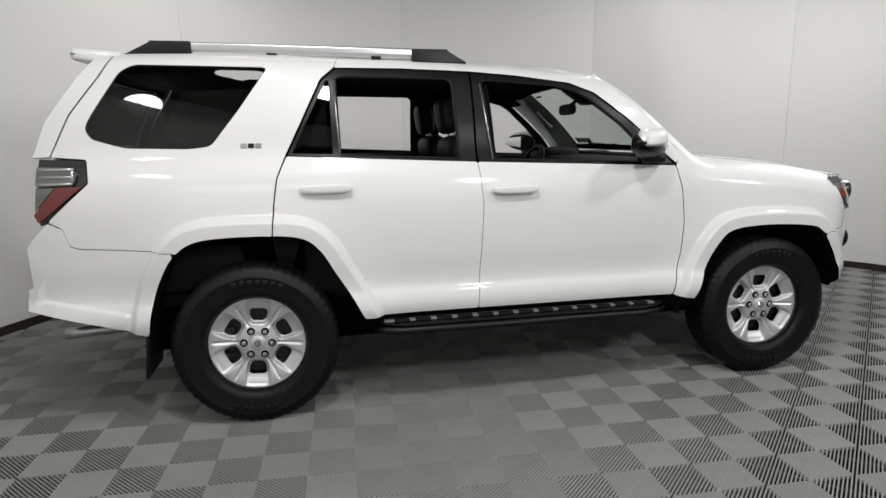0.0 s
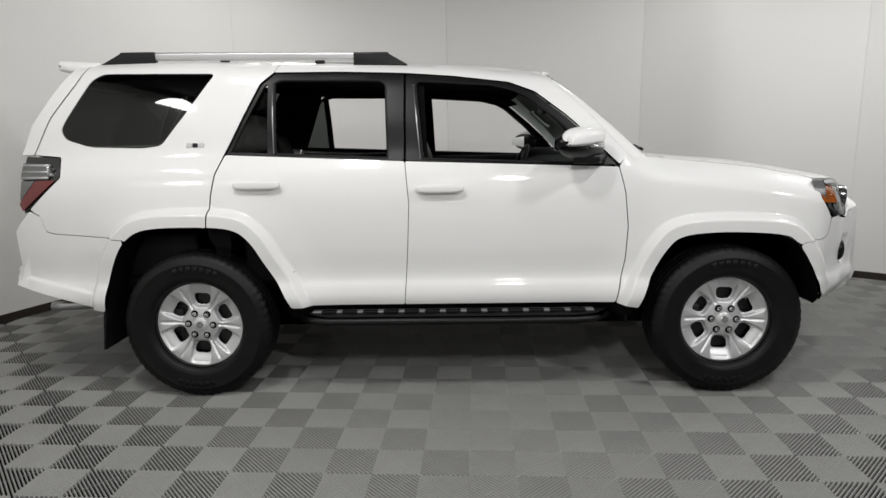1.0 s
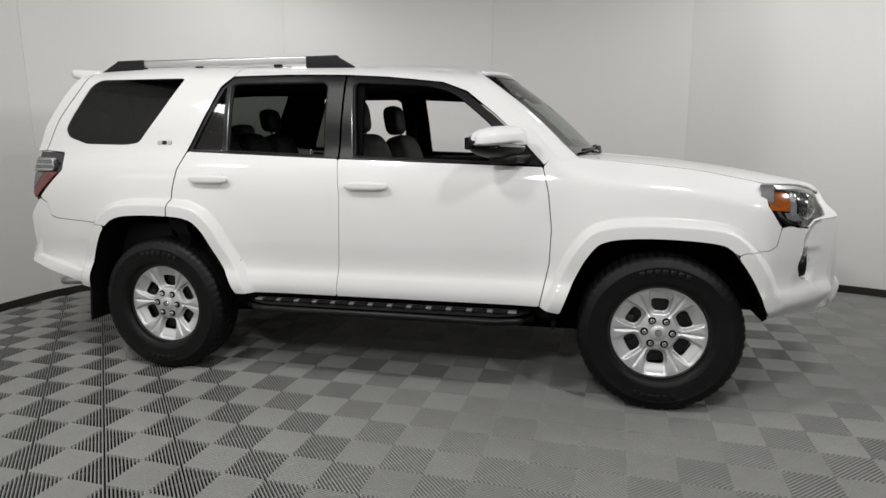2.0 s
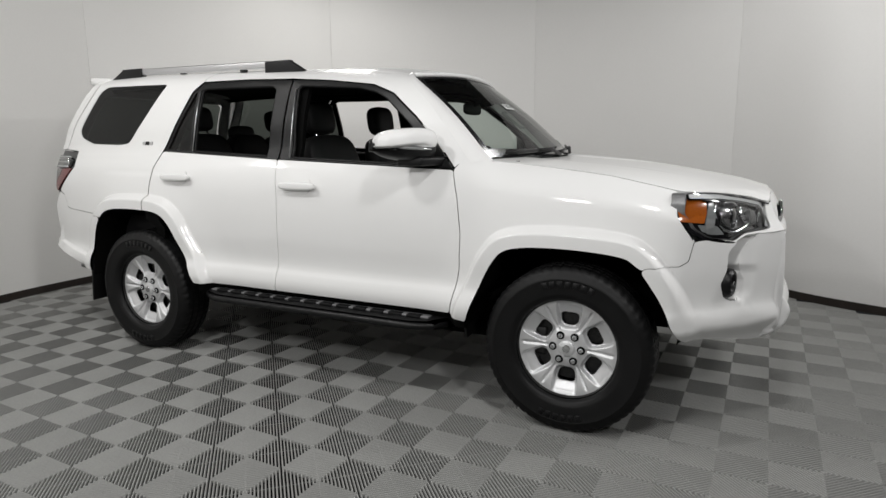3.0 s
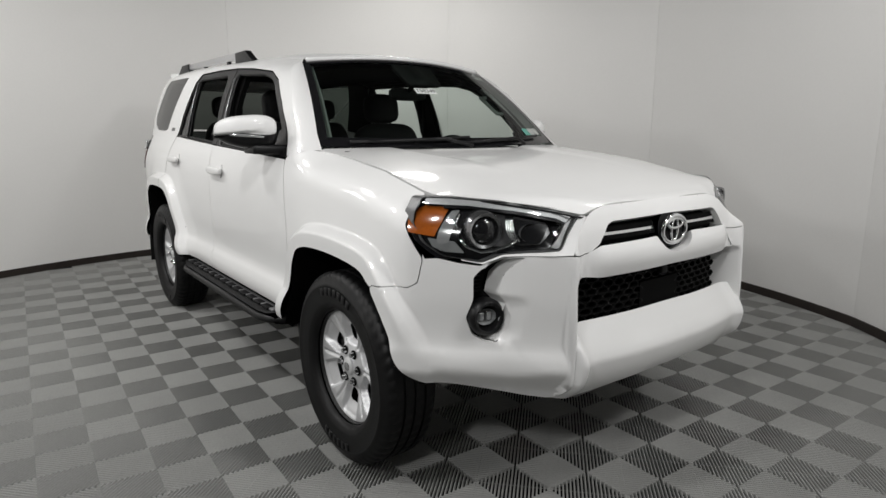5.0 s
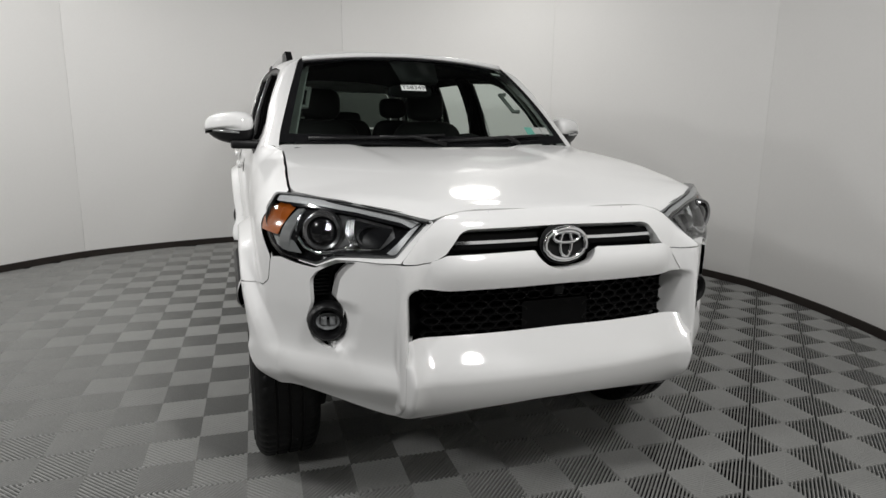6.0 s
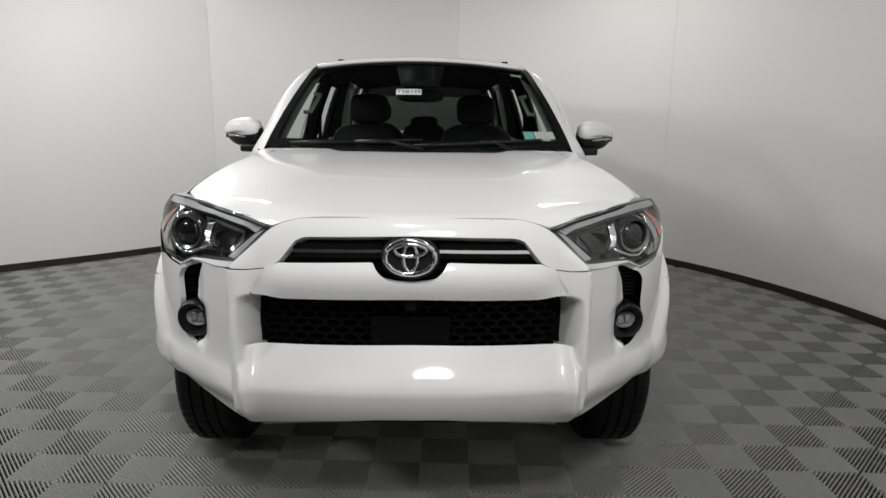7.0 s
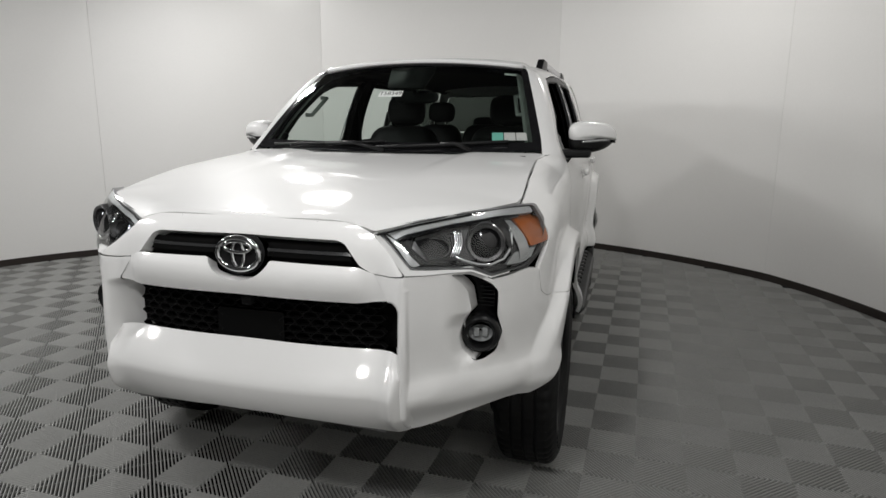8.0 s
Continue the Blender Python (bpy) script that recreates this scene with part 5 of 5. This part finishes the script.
def wheel_meshes():
    circle = [(0.229 * math.cos(2 * math.pi * k / 90), 0.229 * math.sin(2 * math.pi * k / 90)) for k in range(90)]
    holes = []
    for k in range(6):
        a = radians(30 + 60 * k)
        w = [(0.104, -0.024), (0.124, -0.040), (0.158, -0.043), (0.168, -0.030), (0.168, 0.030), (0.158, 0.043), (0.124, 0.040), (0.104, 0.024)]
        holes.append(dense(rounded([(u * math.cos(a) - v * math.sin(a), u * math.sin(a) + v * math.cos(a)) for u, v in w], 0.012), 0.014))
    face = panel("rim", circle, Lift(wheel_face, lambda c: Vector((0, -1, 0))), holes, 0.0062, 0.045)
    face.materials.append(ALLOY)
    barrel = lathe([(0.228, -0.030), (0.233, -0.043), (0.239, -0.040), (0.240, -0.028), (0.224, -0.010), (0.218, 0.06), (0.222, 0.19)], 72)
    disc = lathe([(0.0005, 0.035), (0.165, 0.035), (0.168, 0.045), (0.168, 0.06)], 48)
    caliper = box((-0.19, 0.02, -0.07), (-0.11, 0.09, 0.07), 0.015)
    cap = lathe([(0.0005, -0.038), (0.030, -0.037), (0.037, -0.032), (0.040, -0.014), (0.043, 0.01)], 36)
    dot = lathe([(0.0005, -0.041), (0.017, -0.040), (0.020, -0.036)], 28)
    nut = lathe([(0.0005, -0.040), (0.008, -0.039), (0.0115, -0.032), (0.0125, -0.012), (0.016, -0.008), (0.017, 0.0)], 12)
    R = 0.393
    prof = [(0.236, -0.085), (0.240, -0.100), (0.250, -0.111), (0.262, -0.116), (0.266, -0.1185), (0.270, -0.119), (0.300, -0.127), (0.335, -0.126), (0.338, -0.1275), (0.345, -0.1265), (0.348, -0.124), (0.362, -0.118), (0.374, -0.1105), (0.3755, -0.1095), (0.386, -0.098), (0.391, -0.088), (R, -0.0785)]
    for g in (-0.048, 0.0, 0.048):
        prof += [(R, g - 0.006), (R - 0.009, g - 0.005), (R - 0.009, g + 0.005), (R, g + 0.006)]
    prof += [(r, -h) for r, h in prof[16::-1]]
    n, verts, faces = 224, [], []
    for k in range(n):
        a = 2 * math.pi * k / n
        for i, (r, h) in enumerate(prof):
            beat = (k + (2 if h > 0 else 0) + (1 if abs(h) > 0.1 else 0)) % 4
            if 0.077 < abs(h) < 0.111 and r > 0.37 and beat == 0:
                r -= 0.005
            elif abs(h) < 0.06 and r > R - 0.001 and k % 4 == (i % 2):
                r -= 0.003
            verts.append((r * math.cos(a), 0.93 * h + 0.030, r * math.sin(a)))
    m = len(prof)
    for k in range(n):
        q = (k + 1) % n
        for i in range(m - 1):
            faces.append((k * m + i, k * m + i + 1, q * m + i + 1, q * m + i))
    tyre = mesh_bm(smooth_mesh("tyre", verts, faces))
    bmesh.ops.recalc_face_normals(tyre, faces=tyre.faces[:])
    for e in tyre.edges:
        e.smooth = e.calc_face_angle(0) < radians(32)
    return {"sidewall_mark": (box((-0.0125, -0.0915, -0.0150), (0.0125, -0.0860, 0.0150), 0.001, 1), TRIM), "rim": (face, ALLOY), "barrel": (barrel, STEEL), "brake_disc": (disc, STEEL), "caliper": (caliper, STEEL), "centre_cap": (cap, ALLOY), "cap_badge": (dot, CHROME), "nut": (nut, CHROME), "nut_recess": (lathe([(0.0005, -0.0240), (0.0185, -0.0240), (0.0195, -0.020)], 16), UNDER), "tyre": (tyre, RUBBER)}


meshes = {}
for name, (bm, mat) in wheel_meshes().items():
    if isinstance(bm, bmesh.types.BMesh):
        me = bpy.data.meshes.new(name)
        bm.to_mesh(me)
        bm.free()
        me.materials.append(mat)
    else:
        me = bm
    meshes[name] = me
for x, s, spin in ((-1.397, -1, 4), (1.397, -1, 2), (-1.397, 1, 17), (1.397, 1, 40)):
    hub = new("wheel")
    hub.parent = car
    hub.matrix_basis = pose(x, s * 0.845, 0.392) @ (Matrix.Identity(4) if s < 0 else Matrix.Rotation(math.pi, 4, "Z")) @ Matrix.Rotation(radians(spin), 4, "Y")
    for name in ("rim", "barrel", "brake_disc", "caliper", "centre_cap", "cap_badge", "tyre"):
        part(name, meshes[name], None, hub)
    for k in range(6):
        a = radians(60 * k)
        spot = Matrix.Translation((0.066 * math.cos(a), -0.002, 0.066 * math.sin(a)))
        part("wheel_nut", meshes["nut"], None, hub).matrix_basis = spot
        # flat dark disc: the shade round the nut is put into its colour
        part("nut_recess", meshes["nut_recess"], None, hub).matrix_basis = spot
    # raised marks on the tyre wall, as plain blocks
    for mid, count in ((90, 7), (270, 6)):
        for k in range(count):
            a = radians(mid + (k - (count - 1) / 2) * 6.5)
            part("sidewall_mark", meshes["sidewall_mark"], None, hub).matrix_basis = Matrix.Rotation(-a + math.pi / 2, 4, "Y") @ Matrix.Translation((0, 0, 0.316))

# cabin
part("cabin_floor", box((-1.9, -0.72, 0.56), (0.95, 0.72, 0.62), 0.01), DASH, car)
part("headliner", panel("headliner", dense(rounded([(-2.0, -0.57), (0.42, -0.56), (0.50, 0.0), (0.42, 0.56), (-2.0, 0.57)], 0.04), 0.08), Lift(lambda x, y: (x, y, roof_z(x, y) - 0.045), top_out), [], 0.1, 0.02), HEADLINER, car)
part("load_floor", box((-2.2, -0.70, 0.62), (-1.45, 0.70, 0.86), 0.02), DASH, car)
dash = part("dashboard", pillow((0.42, -0.74, 0.70), (1.00, 0.74, 1.235), 5.0, 40, 20), DASH, car)
part("instrument_hood", pillow((0.46, 0.20, 1.14), (0.78, 0.56, 1.285), 3.0), DASH, dash)
part("centre_screen", box((0.405, -0.13, 1.02), (0.44, 0.13, 1.17), 0.01), GLOSSBLACK, dash)
part("centre_trim", box((0.40, -0.17, 0.80), (0.43, -0.145, 1.20), 0.008), RAILSILVER, dash, "silver centre trim")
part("centre_trim", box((0.40, 0.145, 0.80), (0.43, 0.17, 1.20), 0.008), RAILSILVER, dash)
part("centre_console", box((-0.40, -0.13, 0.60), (0.45, 0.13, 0.86), 0.04, 3), DASH, car)
wheel_at = Matrix.Translation((0.42, 0.37, 1.125)) @ pose(0, 0, 0, 0, -64, 0)
sw = part("steering_wheel", moved(tube([(0.187 * math.cos(radians(10 * k)), 0.187 * math.sin(radians(10 * k)), 0) for k in range(36)], 0.016, 10, True), wheel_at), LEATHER, car)
part("wheel_boss", moved(pillow((-0.08, -0.085, -0.03), (0.07, 0.085, 0.02), 3.0), wheel_at), DASH, sw)
for a in (0, 180, 270):
    q = radians(a + 0)
    part("wheel_spoke", moved(tube([(0.05 * math.sin(q), 0.05 * math.cos(q), -0.005), (0.18 * math.sin(q), 0.18 * math.cos(q), 0)], 0.015, 8), wheel_at), DASH, sw)
part("steering_column", tube([(0.42, 0.37, 1.08), (0.62, 0.37, 1.0)], 0.04, 10), DASH, sw)


def seat(x, y, w, back_h, rest_h, name="front_seat"):
    st = new(name)
    st.parent = car
    part("cushion", pillow((x - 0.02, y - w, 0.66), (x + 0.50, y + w, 0.86), 4.5), LEATHER, st)
    bk = pillow((-0.085, -w, 0.0), (0.085, w, back_h), 4.5)
    part("backrest", moved(bk, Matrix.Translation((x, y, 0.76)) @ pose(0, 0, 0, 0, -16, 0)), LEATHER, st)
    return st


for y in (-0.37, 0.37):
    st = seat(-0.13, y, 0.255, 0.64, 0, "front_seat")
    part("head_restraint", moved(pillow((-0.055, -0.135, 0.0), (0.055, 0.135, 0.205), 3.4), Matrix.Translation((-0.325, y, 1.385)) @ pose(0, 0, 0, 0, -8, 0)), LEATHER, st)
    for dy in (-0.06, 0.06):
        part("post", tube([(-0.30, y + dy, 1.34), (-0.32, y + dy, 1.42)], 0.007, 8), CHROME, st)
for y in (-0.40, 0.0, 0.40):
    st = seat(-1.14, y, 0.195, 0.66, 0, "rear_seat")
    tall = 0.17 if y else 0.11
    part("head_restraint", moved(pillow((-0.045, -0.115, 0.0), (0.045, 0.115, tall), 3.4), Matrix.Translation((-1.335, y, 1.420 if y else 1.355)) @ pose(0, 0, 0, 0, -8, 0)), LEATHER, st)
    for dy in (-0.05, 0.05):
        part("post", tube([(-1.30, y + dy, 1.34), (-1.33, y + dy, 1.45)], 0.007, 8), CHROME, st)
mir_in = part("inside_mirror", pillow((0.535, -0.125, 1.498), (0.570, 0.125, 1.568), 3.5), PLASTIC, car)
part("mirror_stalk", tube([(0.56, 0.0, 1.55), (0.63, 0.0, 1.60)], 0.012, 8), PLASTIC, mir_in)
for s in (-1, 1):
    verts, faces = [], []
    for k in range(9):
        q = (1 - k / 8) * (len(ROOFLINE) - 1)
        i = min(int(q), len(ROOFLINE) - 2)
        x = ROOFLINE[i][0] + (ROOFLINE[i + 1][0] - ROOFLINE[i][0]) * (q - i)
        z = ROOFLINE[i][1] + (ROOFLINE[i + 1][1] - ROOFLINE[i][1]) * (q - i)
        verts += [(x - 0.025, s * (side_y(x, z) - 0.055), z - 0.03), screen_point(s * 0.90, k / 8, -0.03)]
    for k in range(8):
        faces.append((2 * k, 2 * k + 1, 2 * k + 3, 2 * k + 2))
    pil = part("pillar_lining", smooth_mesh("pillar_lining", verts, faces), LINING, car, "grey pillar lining")
    pts = [screen_point(s * 0.90, v, -0.05) + Vector((-0.05, 0, dv)) for v, dv in ((0.46, 0.0), (0.50, 0.01), (0.62, 0.01), (0.70, 0.0))]
    part("grab_handle", tube([pts[0], pts[0] + Vector((-0.02, -s * 0.03, 0)), pts[3] + Vector((-0.02, -s * 0.03, 0)), pts[3]], 0.011, 8), LINING, pil)
    on_side("pillar_inner", [(-1.16, 1.28), (-1.0, 1.67), (-0.95, 1.72), (-1.30, 1.72), (-1.55, 1.33)], s, DASH, car, r=0.0, gap=0.0, off=-0.05, step=0.08, depth=0.0)
    on_side("roof_edge_inner", [(-1.0, 1.68), (-1.0, 1.74), (0.30, 1.70), (0.45, 1.60), (0.38, 1.585), (0.26, 1.64), (-0.28, 1.69)], s, DASH, car, r=0.0, gap=0.0, off=-0.05, step=0.08, depth=0.02)
    part("seat_belt", tube([(-0.27, s * 0.70, 1.55), (-0.29, s * 0.71, 1.2), (-0.32, s * 0.70, 0.85)], 0.012, 6), PLASTIC, car)
